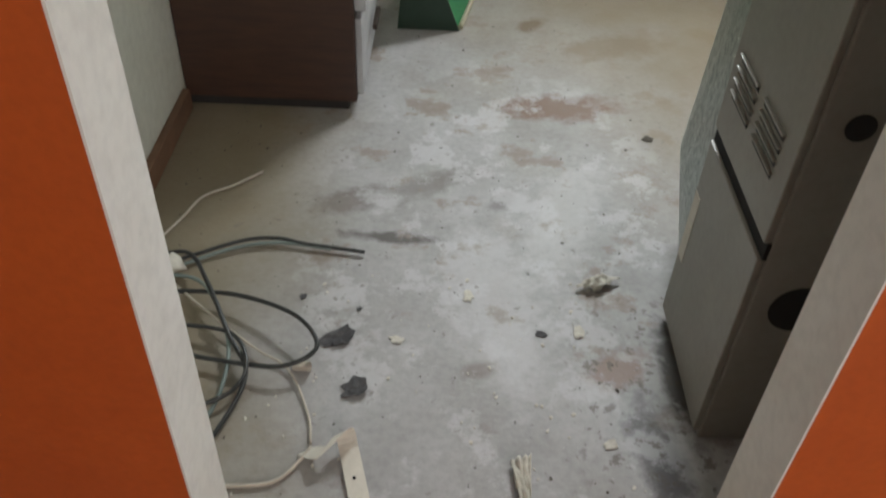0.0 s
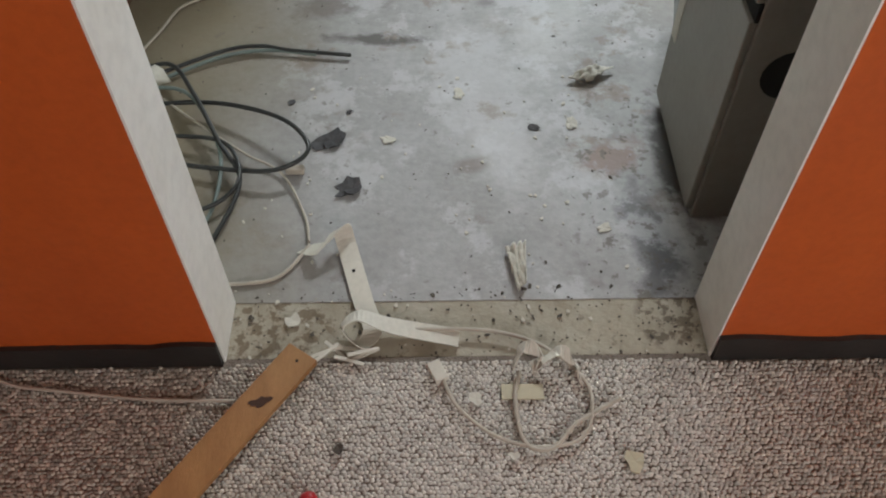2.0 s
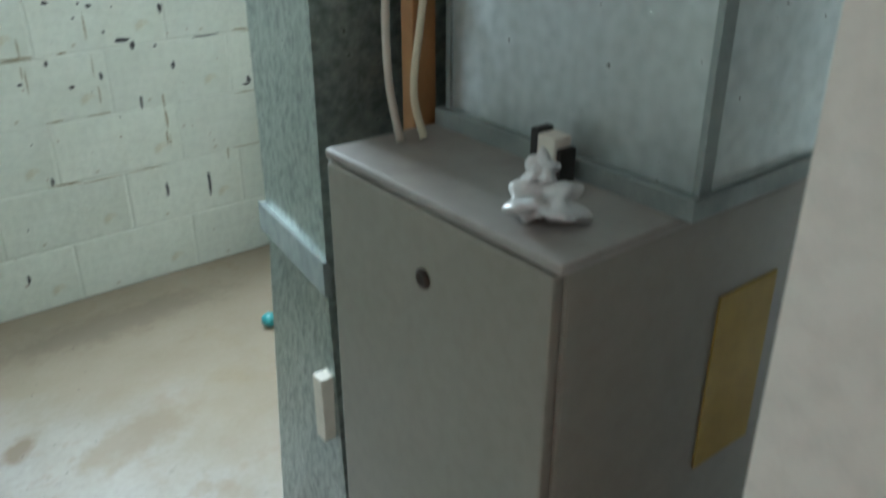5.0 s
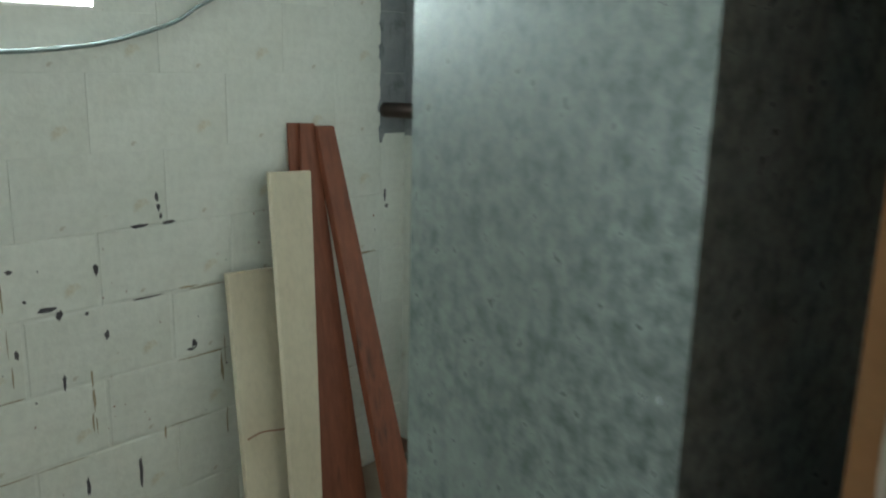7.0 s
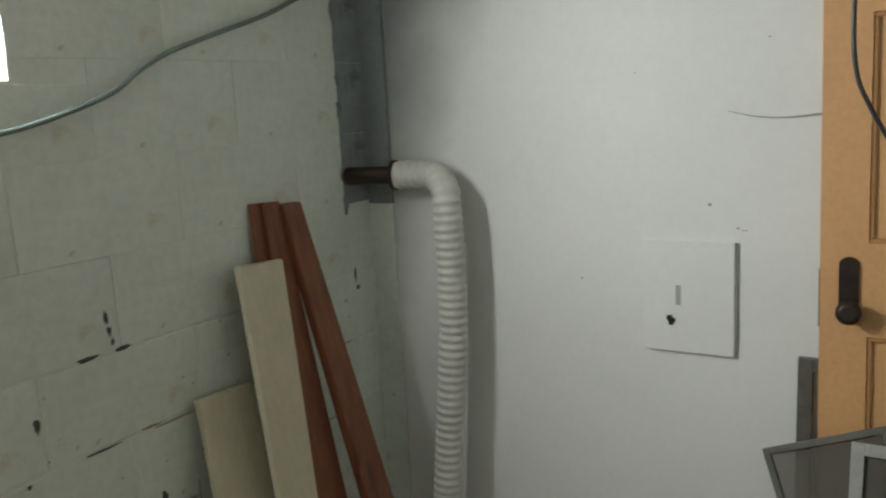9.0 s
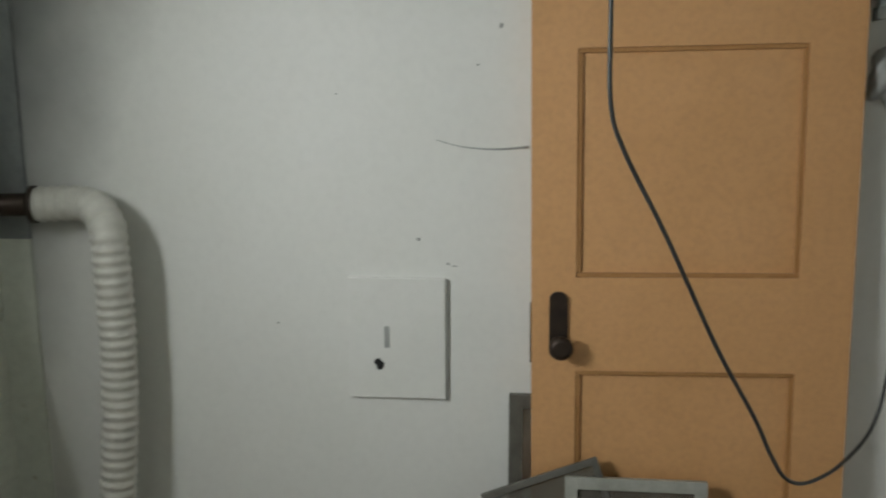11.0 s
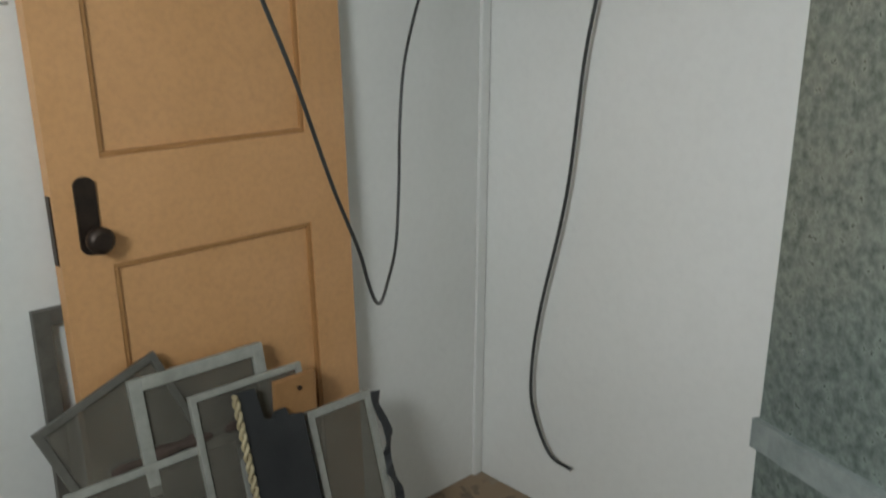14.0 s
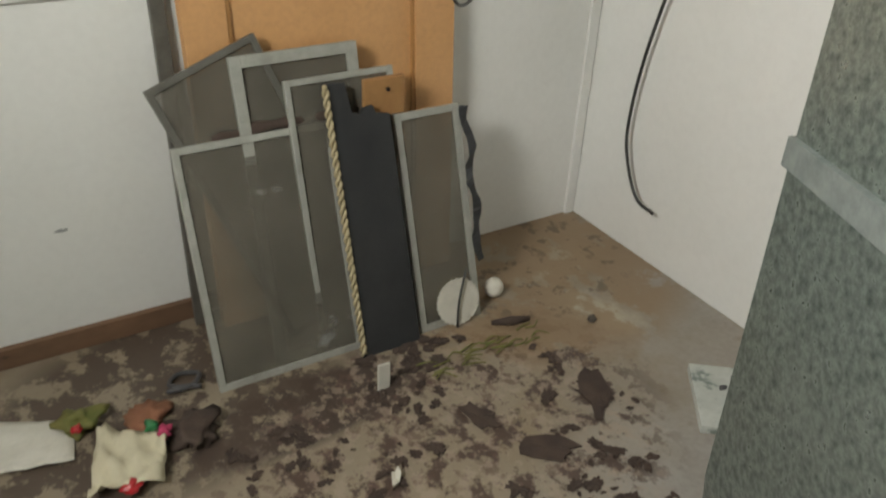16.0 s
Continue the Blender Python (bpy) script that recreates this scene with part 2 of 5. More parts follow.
M_BROWN = surface("brown_veneer", (0.07, 0.032, 0.02), (0.045, 0.022, 0.015), 10, 0.45, 0, 0.1, 60, stretch=(1, 1, 6))
M_DRAWER = surface("scuffed_white_drawer", (0.55, 0.55, 0.56), (0.4, 0.4, 0.41), 7, 0.5, 0, 0.1, 60, (0.1, 0.09, 0.09), 12, 0.66, 0.05)
M_GREEN = surface("green_paint", (0.015, 0.20, 0.07), (0.012, 0.15, 0.05), 8, 0.4, 0, 0.1, 60)
# Darker copy of the green: shade put into the chute's south end.
M_DGREEN = surface("shaded_green_paint", (0.02, 0.05, 0.032), (0.03, 0.06, 0.04), 8, 0.5, 0, 0.1, 60)
M_ALU = surface("weathered_aluminium", (0.50, 0.50, 0.46), (0.36, 0.36, 0.32), 18, 0.5, 0.35, 0.1, 90, (0.2, 0.19, 0.16), 14, 0.66, 0.08)
M_ALUD = surface("dirty_dark_aluminium", (0.11, 0.105, 0.09), (0.18, 0.17, 0.15), 18, 0.55, 0.3, 0.1, 90)
M_MESH = surface("dusty_insect_mesh", (0.13, 0.12, 0.097), (0.21, 0.19, 0.155), 7, 0.9, 0, 0.3, 300, (0.42, 0.42, 0.4), 6, 0.62, 0.12, alpha=0.6)
M_BOARD = surface("black_board", (0.02, 0.021, 0.024), (0.035, 0.036, 0.038), 9, 0.6, 0, 0.1, 70)
M_ROPE = surface("gold_twisted_cord", (0.55, 0.47, 0.30), (0.35, 0.28, 0.16), 60, 0.6, 0, 0.2, 150)
M_CREAM = surface("cream_board_paint", (0.62, 0.57, 0.42), (0.54, 0.48, 0.34), 5, 0.55, 0, 0.1, 60, (0.3, 0.22, 0.12), 6, 0.7, 0.06, stretch=(1, 1, 0.5))
M_REDWD = surface("reddish_timber", (0.26, 0.085, 0.04), (0.17, 0.055, 0.028), 14, 0.55, 0, 0.15, 80, (0.09, 0.035, 0.02), 5, 0.6, 0.1, stretch=(3, 3, 0.3))
M_TAN = surface("tan_timber", (0.42, 0.22, 0.09), (0.33, 0.16, 0.06), 12, 0.5, 0, 0.1, 80, (0.1, 0.04, 0.02), 6, 0.72, 0.05, stretch=(3, 1, 1))
M_PVC = surface("white_corrugated_plastic", (0.66, 0.65, 0.60), (0.56, 0.55, 0.5), 9, 0.45, 0, 0.05, 60, (0.35, 0.33, 0.28), 9, 0.68, 0.08)
M_CABLE = surface("black_cable_sheath", (0.022, 0.024, 0.024), (0.04, 0.042, 0.04), 20, 0.4, 0, 0.05, 80)
M_GCABLE = surface("grey_green_cable", (0.20, 0.25, 0.23), (0.15, 0.19, 0.18), 20, 0.45, 0, 0.05, 80)
M_WCABLE = surface("off_white_cable", (0.58, 0.52, 0.44), (0.45, 0.4, 0.33), 20, 0.5, 0, 0.05, 80)
M_TAPE = surface("white_ribbon", (0.74, 0.70, 0.62), (0.64, 0.6, 0.52), 10, 0.6, 0, 0.1, 90, (0.4, 0.35, 0.27), 20, 0.7, 0.05)
M_PAPER = surface("soiled_paper", (0.72, 0.69, 0.62), (0.55, 0.52, 0.44), 9, 0.8, 0, 0.2, 70, (0.3, 0.28, 0.24), 16, 0.64, 0.08)
M_PEEL = surface("peeled_brown_backing", (0.085, 0.055, 0.042), (0.05, 0.035, 0.03), 16, 0.9, 0, 0.6, 70)
M_CHIP = surface("grey_chip", (0.10, 0.095, 0.10), (0.05, 0.05, 0.052), 30, 0.8, 0, 0.4, 90)
M_STREAK = surface("brown_joint_dirt", (0.30, 0.25, 0.15), (0.42, 0.37, 0.25), 30, 0.9, 0, 0.3, 80)
M_RUST = surface("rusty_soil", (0.34, 0.14, 0.08), (0.2, 0.09, 0.05), 20, 0.9, 0, 0.5, 80)
M_DIRT = surface("dark_dirt", (0.07, 0.06, 0.05), (0.12, 0.10, 0.08), 30, 0.95, 0, 0.6, 90)
M_FOIL = surface("crumpled_foil", (0.72, 0.73, 0.73), (0.5, 0.51, 0.52), 40, 0.45, 0.35, 0.6, 60)
M_YELLOW = surface("yellow_label_card", (0.45, 0.32, 0.06), (0.36, 0.25, 0.05), 8, 0.6, 0, 0.1, 60)
M_GREYP = surface("grey_patch", (0.42, 0.43, 0.42), (0.3, 0.31, 0.3), 10, 0.7, 0, 0.3, 60)
M_RED = surface("red_plastic", (0.5, 0.02, 0.03), (0.4, 0.02, 0.02), 10, 0.3, 0, 0.05, 60)
M_BLUE = surface("turquoise_plastic", (0.05, 0.32, 0.34), (0.04, 0.26, 0.28), 10, 0.3, 0, 0.05, 60)
M_PINK = surface("pink_fabric", (0.55, 0.05, 0.14), (0.4, 0.04, 0.1), 10, 0.8, 0, 0.3, 60)
M_LEAF = surface("dry_green_leaf", (0.10, 0.13, 0.03), (0.2, 0.17, 0.05), 20, 0.7, 0, 0.2, 60)
M_TILE = surface("patterned_white_board", (0.6, 0.62, 0.58), (0.45, 0.48, 0.44), 12, 0.5, 0, 0.1, 60, (0.18, 0.22, 0.2), 9, 0.56, 0.06)
M_BASE = surface("worn_wooden_skirting", (0.22, 0.12, 0.07), (0.14, 0.08, 0.05), 10, 0.7, 0, 0.3, 60, (0.06, 0.04, 0.03), 10, 0.6, 0.08, stretch=(1, 0.4, 1))
M_HOLE = surface("dark_opening", (0.012, 0.012, 0.012), (0.02, 0.02, 0.02), 10, 0.9, 0, 0, 60)

glow = bpy.data.materials.new("bright_overcast_sky")
glow.use_nodes = True
gb = glow.node_tree.nodes["Principled BSDF"]
gb.inputs["Base Color"].default_value = (0.8, 0.85, 0.88, 1)
gb.inputs["Emission Color"].default_value, gb.inputs["Emission Strength"].default_value = (0.93, 0.98, 1, 1), 1.6
glass = bpy.data.materials.new("window_glass")
glass.use_nodes = True
gg = glass.node_tree.nodes["Principled BSDF"]
gg.inputs["Transmission Weight"].default_value, gg.inputs["Roughness"].default_value, gg.inputs["IOR"].default_value = 1.0, 0.03, 1.1


# ---------------------------------------------------------------- helpers
def box(bm, x0, x1, y0, y1, z0, z1, bevel=0.0):
    r = bmesh.ops.create_cube(bm, size=1.0, matrix=Matrix.Translation(((x0 + x1) / 2, (y0 + y1) / 2, (z0 + z1) / 2)) @ Matrix.Diagonal((x1 - x0, y1 - y0, z1 - z0, 1)))
    if bevel:
        es = list({e for v in r["verts"] for e in v.link_edges})
        bmesh.ops.bevel(bm, geom=es, offset=bevel, segments=2, profile=0.6, affect="EDGES")
    return bm


def boxes(*some, bevel=0.0):
    bm = bmesh.new()
    for b in some:
        box(bm, *b, bevel=bevel)
    return bm


def prism(bm, pts, z0, z1, skew=None):
    """An upright prism over a polygon; skew gives another polygon for its top."""
    lo = [bm.verts.new((x, y, z0)) for x, y in pts]
    hi = [bm.verts.new((x, y, z1)) for x, y in (skew or pts)]
    n = len(pts)
    bm.faces.new(lo[::-1]), bm.faces.new(hi)
    for i in range(n):
        bm.faces.new((lo[i], lo[(i + 1) % n], hi[(i + 1) % n], hi[i]))
    bmesh.ops.recalc_face_normals(bm, faces=bm.faces)
    return bm


def tube(bm, pts, r, n=8, radius=None):
    """A swept round bar through points; radius: a function of 0..1."""
    pts = [Vector(p) for p in pts]
    side, rings = None, []
    for i, p in enumerate(pts):
        d = (pts[min(i + 1, len(pts) - 1)] - pts[max(i - 1, 0)]).normalized()
        if side is None:
            side = d.orthogonal().normalized()
        side = (side - d * side.dot(d)).normalized()
        up = d.cross(side)
        rr = r * (radius(i / (len(pts) - 1)) if radius else 1)
        rings.append([bm.verts.new(p + (side * math.cos(a) + up * math.sin(a)) * rr) for a in (2 * math.pi * k / n for k in range(n))])
    for a, b in zip(rings, rings[1:]):
        for k in range(n):
            f = bm.faces.new((a[k], a[(k + 1) % n], b[(k + 1) % n], b[k]))
            f.smooth = True
    bm.faces.new(rings[0][::-1]), bm.faces.new(rings[-1])
    return bm


def curve(pts, steps=10):
    """Points of a smooth line through the given ones."""
    p = [Vector(q) for q in pts]
    p = [2 * p[0] - p[1], *p, 2 * p[-1] - p[-2]]
    out = []
    for a, b, c, d in zip(p, p[1:], p[2:], p[3:]):
        for k in range(steps):
            t = k / steps
            out.append(0.5 * (2 * b + (c - a) * t + (2 * a - 5 * b + 4 * c - d) * t * t + (3 * b - a - 3 * c + d) * t ** 3))
    return out + [p[-2]]


def part(name, bm, material, parent=None, label=""):
    me = bpy.data.meshes.new(name)
    bm.to_mesh(me)
    bm.free()
    me.materials.append(material)
    ob = new(name, me)
    if parent:
        ob.parent = parent
    return tagged(ob, label)


def thing(name, m, label, category, group="", kind=""):
    ob = new(name)
    ob.empty_display_size = 0.05
    ob.matrix_world = m if isinstance(m, Matrix) else Matrix.Translation(m)
    return tagged(ob, label, category, group, kind)


def single(name, bm, material, label, category, at=(0, 0, 0), group="", kind=""):
    """A thing of one mesh; bm in the place's coordinates, its origin moved to at."""
    bmesh.ops.translate(bm, verts=bm.verts, vec=-Vector(at))
    ob = part(name, bm, material, None, label)
    ob.location = at
    return tagged(ob, "", category, group, kind)


def lean(bl, br, tl):
    """Pose of a leaning panel: x along its foot, z up along it, y out of its back."""
    o, x = Vector(bl), (Vector(br) - Vector(bl)).normalized()
    z = Vector(tl) - o
    z = (z - x * z.dot(x)).normalized()
    y = z.cross(x)
    return Matrix(((x.x, y.x, z.x, o.x), (x.y, y.y, z.y, o.y), (x.z, y.z, z.z, o.z), (0, 0, 0, 1)))


def blob(bm, c, r, flat=1.0, rough=0.25, seed=0, sub=2):
    """A lumpy clod."""
    vs = bmesh.ops.create_icosphere(bm, subdivisions=sub, radius=1.0)["verts"]
    for v in vs:
        k = 1 + rough * noise.noise(v.co * 1.7 + Vector((seed * 3.1, seed, 0))) * 2
        v.co = Vector(c) + Vector((v.co.x * r * k, v.co.y * r * k, v.co.z * r * flat * k))
        for face in v.link_faces:
            face.smooth = True
    return bm


def flake(bm, cx, cy, z, r, rnd, n=11, thick=0.002, curl=0.0, aspect=1.0, turn=0.0):
    """A torn flat scrap with a ragged outline, slightly curled."""
    top, low = [], []
    for k in range(n):
        a = 2 * math.pi * k / n
        d = r * rnd.uniform(0.55, 1.1)
        x, y = d * math.cos(a), d * math.sin(a) * aspect
        x, y = x * math.cos(turn) - y * math.sin(turn), x * math.sin(turn) + y * math.cos(turn)
        c = curl * rnd.random()
        top.append(bm.verts.new((cx + x, cy + y, z + thick + c)))
        low.append(bm.verts.new((cx + x, cy + y, z + c)))
    mid = bm.verts.new((cx, cy, z + thick))
    for k in range(n):
        j = (k + 1) % n
        bm.faces.new((top[k], top[j], mid))
        bm.faces.new((low[k], low[j], top[j], top[k]))
    return bm


def ribbon(bm, pts, w, side, thick=0.0015):
    """A flat strip through points; side: its width's direction, one for each point or one for all."""
    rows = []
    for i, p in enumerate(pts):
        s = Vector(side[i] if isinstance(side, list) else side).normalized() * w / 2
        d = (Vector(pts[min(i + 1, len(pts) - 1)]) - Vector(pts[max(i - 1, 0)])).normalized()
        u = d.cross(s).normalized() * thick
        rows.append([bm.verts.new(Vector(p) + o) for o in (-s - u, s - u, s + u, -s + u)])
    for a, b in zip(rows, rows[1:]):
        for k in range(4):
            bm.faces.new((a[k], a[(k + 1) % 4], b[(k + 1) % 4], b[k]))
    bm.faces.new(rows[0][::-1]), bm.faces.new(rows[-1])
    bmesh.ops.recalc_face_normals(bm, faces=bm.faces)
    return bm

# ---------------------------------------------------------------- structure
def structure(name, bm, material, label, category):
    return tagged(part(name, bm, material, None, label), "", category, kind="structure")


structure("floor", boxes((XW - 0.2, XE + 0.2, YS, YN + 0.2, -0.1, 0)), M_CONC, "stained grey concrete floor with dirt, paint marks and painted shade at the furnace foot", "floor")
structure("threshold", boxes((-1.9, 2.2, 0.004, YS, -0.1, -0.002)), M_SILL, "pale crumbling screed strip in the doorway", "threshold")
structure("ceiling", boxes((XW - 0.2, XE + 0.2, YS - 0.12, YN + 0.2, H, H + 0.1)), M_CEIL, "plain pale board ceiling of the furnace room", "ceiling")
structure("wall_west", boxes((XW - 0.12, XW, YS, YN + 0.2, 0, H)), M_BLOCK, "pale painted masonry wall beside the drawer cabinet", "wall")
structure("baseboard", boxes((XW, XW + 0.02, YS, 1.3, 0, 0.06), bevel=0.003), M_BASE, "dark worn wooden skirting on the side wall", "skirting")
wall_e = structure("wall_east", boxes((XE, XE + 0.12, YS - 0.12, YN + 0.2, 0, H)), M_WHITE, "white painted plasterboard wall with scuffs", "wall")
structure("baseboard", boxes((XE - 0.018, XE - 0.001, 1.0, YN, 0, 0.055), bevel=0.003), M_BASE, "worn brown wooden skirting below the white wall", "skirting")
# doorway wall: orange skin to the carpeted room, white skin to the furnace room


def xz_prism(pts, y0, y1):
    bm = prism(bmesh.new(), pts, y0, y1)
    bmesh.ops.transform(bm, verts=bm.verts, matrix=Matrix(((1, 0, 0, 0), (0, 0, 1, 0), (0, 1, 0, 0), (0, 0, 0, 1))))
    bmesh.ops.recalc_face_normals(bm, faces=bm.faces)
    return bm


xl = lambda z, off=0.0: -DW + off
structure("wall_south_left", xz_prism([(-1.9, 0), (xl(0, -0.003), 0), (xl(2.3, -0.003), 2.3), (-1.9, 2.3)], 0.0, 0.058), M_ORANGE, "orange painted partition wall beside the open doorway", "wall")
structure("wall_south_left_inner", xz_prism([(-1.9, 0), (xl(0, -0.003), 0), (xl(H, -0.003), H), (-1.9, H)], 0.058, YS - 0.001), M_WHITE, "white painted partition face towards the furnace room", "wall")
for nm, x0, x1 in (("wall_south_right", DW + 0.003, 2.2),):
    structure(nm, boxes((x0, x1, 0.0, 0.058, 0, 2.3)), M_ORANGE, "orange painted partition wall beside the open doorway", "wall")
    structure(nm + "_inner", boxes((x0, x1, 0.058, YS - 0.001, 0, H)), M_WHITE, "white painted partition face towards the furnace room", "wall")
structure("wall_lintel", boxes((xl(2.3, -0.002), DW + 0.002, 0.002, YS - 0.003, 2.05, 2.3)), M_ORANGE, "orange painted wall over the doorway", "wall")
door_frame = tagged(new("door_1"), "open doorway with white painted jambs", "doorway", kind="structure")
part("jamb", boxes((DW, DW + 0.003, -0.001, YS + 0.001, 0, 2.05)), M_JAMB, door_frame)
part("jamb", xz_prism([(xl(0, -0.003), 0), (xl(0), 0), (xl(2.05), 2.05), (xl(2.05, -0.003), 2.05)], -0.001, YS + 0.001), M_JAMB, door_frame)
part("head", boxes((xl(2.04), DW, -0.006, YS + 0.001, 2.03, 2.05), bevel=0.002), M_JAMB, door_frame)
for nm, x0, x1 in (("baseboard", -1.9, -DW - 0.003), ("baseboard", DW + 0.003, 2.2)):
    rnd = random.Random(3)
    bm = bmesh.new()
    xs = np.linspace(x0, x1, 60)
    lo = [bm.verts.new((x, y, 0)) for y in (-0.009, 0) for x in xs]
    hs = [0.055 + 0.02 * max(0, noise.noise(Vector((x * 6, 1, 0)))) + rnd.uniform(-0.002, 0.002) for x in xs]
    hi = [bm.verts.new((x, y, h)) for y in (-0.009, 0) for x, h in zip(xs, hs)]
    n = len(xs)
    for i in range(n - 1):
        bm.faces.new((lo[i], lo[i + 1], hi[i + 1], hi[i]))
        bm.faces.new((hi[i], hi[i + 1], hi[n + i + 1], hi[n + i]))
    for i in (0, n - 1):
        bm.faces.new((lo[i], hi[i], hi[n + i], lo[n + i]))
    bmesh.ops.recalc_face_normals(bm, faces=bm.faces)
    structure(nm, bm, M_BLACK, "torn black vinyl cove base along the orange wall", "skirting")
# carpeted room behind the camera; outer walls, window opening and ceiling are unseen additions
structure("floor_carpet", boxes((-1.9, 2.2, -2.6, 0.004, -0.1, 0.0)), M_CARPET, "worn brown loop pile carpet with dust and debris", "carpet")
structure("wall_back_west", boxes((-2.0, -1.9, -2.7, 0.06, 0, 2.3)), M_ORANGE, "unseen orange wall added to close the carpeted room", "wall")
structure("wall_back_east", boxes((2.2, 2.3, -2.7, 0.0, 0, 2.3)), M_WHITE, "unseen white wall added to close the carpeted room", "wall")
structure("wall_back_south", boxes((-2.0, 0.7, -2.7, -2.6, 0, 2.3), (1.9, 2.3, -2.7, -2.6, 0, 2.3), (0.7, 1.9, -2.7, -2.6, 0, 0.9), (0.7, 1.9, -2.7, -2.6, 2.1, 2.3)), M_WHITE, "unseen white wall added with an opening for the fill lamp", "wall")
structure("ceiling_back", boxes((-2.0, 2.3, -2.7, 0.0, 2.3, 2.4)), M_CEIL, "unseen pale ceiling added over the carpeted room", "ceiling")

# north wall: concrete blocks in running bond on a mortar core, with the window left open
wall_n = structure("wall_north", boxes((XW - 0.12, WX0, YN + 0.001, YN + 0.2, 0, H), (WX1, XE + 0.12, YN + 0.001, YN + 0.2, 0, H),
                                       (WX0, WX1, YN + 0.001, YN + 0.2, 0, WZ0), (WX0, WX1, YN + 0.001, YN + 0.2, WZ1, H)), M_BLOCK, "cream painted concrete block wall with flaking joints", "wall")


def block_mesh(w, h, soft):
    bm = boxes((0, w, -0.0015, 0.03, 0, h))
    es = [e for e in bm.edges if all(v.co.y < 0 for v in e.verts)]
    bmesh.ops.bevel(bm, geom=es, offset=soft, segments=2, profile=0.5, affect="EDGES")
    me = bpy.data.meshes.new("block")
    bm.to_mesh(me)
    bm.free()
    return me


BLOCKS = {}
for row in range(12):
    z0 = row * 0.2
    x = XW - 0.2 + (0.2 if row % 2 else 0.0) - 0.07
    while x < XE:
        gp = 0.0026 if row < 5 else 0.0004
        a, b, c, d = max(x + gp, XW), min(x + 0.4 - gp, XE), z0 + gp, min(z0 + 0.2 - gp, H)
        x += 0.4
        cuts = [(a, b)]
        if d > WZ0 and c < WZ1 and b > WX0 and a < WX1:
            cuts = [(a, WX0), (WX1, b)]
            if c < WZ0 - 0.02:
                d = WZ0
                cuts = [(a, b)]
        for a, b in cuts:
            parts_x = [(a, b, M_BLOCK)]
            if b > 1.96 and c > 1.19:
                parts_x = [(a, 1.965, M_BLOCK), (1.969, b, M_BARE)] if a < 1.96 else [(a, b, M_BARE)]
            for p, q, mt in parts_x:
                if q - p < 0.03 or d - c < 0.03:
                    continue
                key = (round(q - p, 3), round(d - c, 3), mt.name, row < 5)
                if key not in BLOCKS:
                    BLOCKS[key] = block_mesh(q - p, d - c, 0.0045 if row < 5 else 0.0007)
                    BLOCKS[key].materials.append(mt)
                ob = new("block", BLOCKS[key])
                ob.parent, ob.location = wall_n, (p, YN, c)

structure("wall_return", boxes((XE - 0.012, XE - 0.001, 2.485, YN - 0.002, 1.19, H)), M_BARE, "bare sooty block edge in the room corner", "wall")
structure("wall_return_lower", boxes((XE - 0.012, XE - 0.001, 2.485, YN - 0.002, 0, 1.19)), M_BLOCK, "cream painted block edge in the room corner", "wall")
# window in the block wall
win = tagged(new("window_1"), "small basement window full of bright daylight", "window", kind="structure")
part("window_frame", boxes((WX0, WX1, YN + 0.13, YN + 0.17, WZ0, WZ0 + 0.035), (WX0, WX1, YN + 0.13, YN + 0.17, WZ1 - 0.035, WZ1),
                           (WX0, WX0 + 0.035, YN + 0.13, YN + 0.17, WZ0 + 0.035, WZ1 - 0.035), (WX1 - 0.035, WX1, YN + 0.13, YN + 0.17, WZ0 + 0.035, WZ1 - 0.035),
                           (WX1 - 0.19, WX1 - 0.165, YN + 0.13, YN + 0.17, WZ0 + 0.035, WZ1 - 0.035)), M_JAMB, win)
part("window_sill", boxes((WX0, WX1, YN - 0.002, YN + 0.13, WZ0, WZ0 + 0.008)), M_JAMB, win)
pane = part("pane", boxes((WX0 + 0.035, WX1 - 0.035, YN + 0.145, YN + 0.149, WZ0 + 0.035, WZ1 - 0.035)), glass, win)
pane.visible_shadow = False
bd = structure("backdrop", boxes((WX0 - 1.2, WX1 + 1.2, YN + 0.6, YN + 0.62, WZ0 - 0.8, WZ1 + 1.4)), glow, "bright hazy daylight outside the window", "sky")
single("jar", tube(bmesh.new(), [(WX1 - 0.235, YN + 0.06, WZ0 + 0.008), (WX1 - 0.235, YN + 0.06, WZ0 + 0.055), (WX1 - 0.235, YN + 0.06, WZ0 + 0.062)], 0.034, 16, lambda u: 1 - 0.3 * (u > 0.9)), M_GREYP,
       "small translucent jar on the window sill", "jar", (WX1 - 0.235, YN + 0.06, WZ0 + 0.008))

# ---------------------------------------------------------------- furnace
FX0, FX1, FY0, FY1, FZ = 0.397, 0.985, 0.285, 0.602, 1.09
fur = thing("furnace", (FX0, (FY0 + FY1) / 2, 0), "grey-green enamelled warm-air furnace with louvred front panels", "furnace")
O = Vector((FX0, (FY0 + FY1) / 2, 0))


def fpart(name, bm, mt, label="", parent=None):
    bmesh.ops.translate(bm, verts=bm.verts, vec=-O)
    return part(name, bm, mt, parent or fur, label)


fpart("cabinet", boxes((FX0 + 0.012, FX1, FY0, FY1, 0.0, FZ - 0.006), bevel=0.004), M_FURN)
fpart("top", boxes((FX0 + 0.002, FX1, FY0 - 0.003, FY1 + 0.003, FZ - 0.006, FZ + 0.004), bevel=0.003), M_FURTOP, "dusty top plate")
fpart("upper_panel", boxes((FX0, FX0 + 0.012, FY0 + 0.003, FY1 - 0.003, 0.455, FZ - 0.008), bevel=0.003), M_FURN)
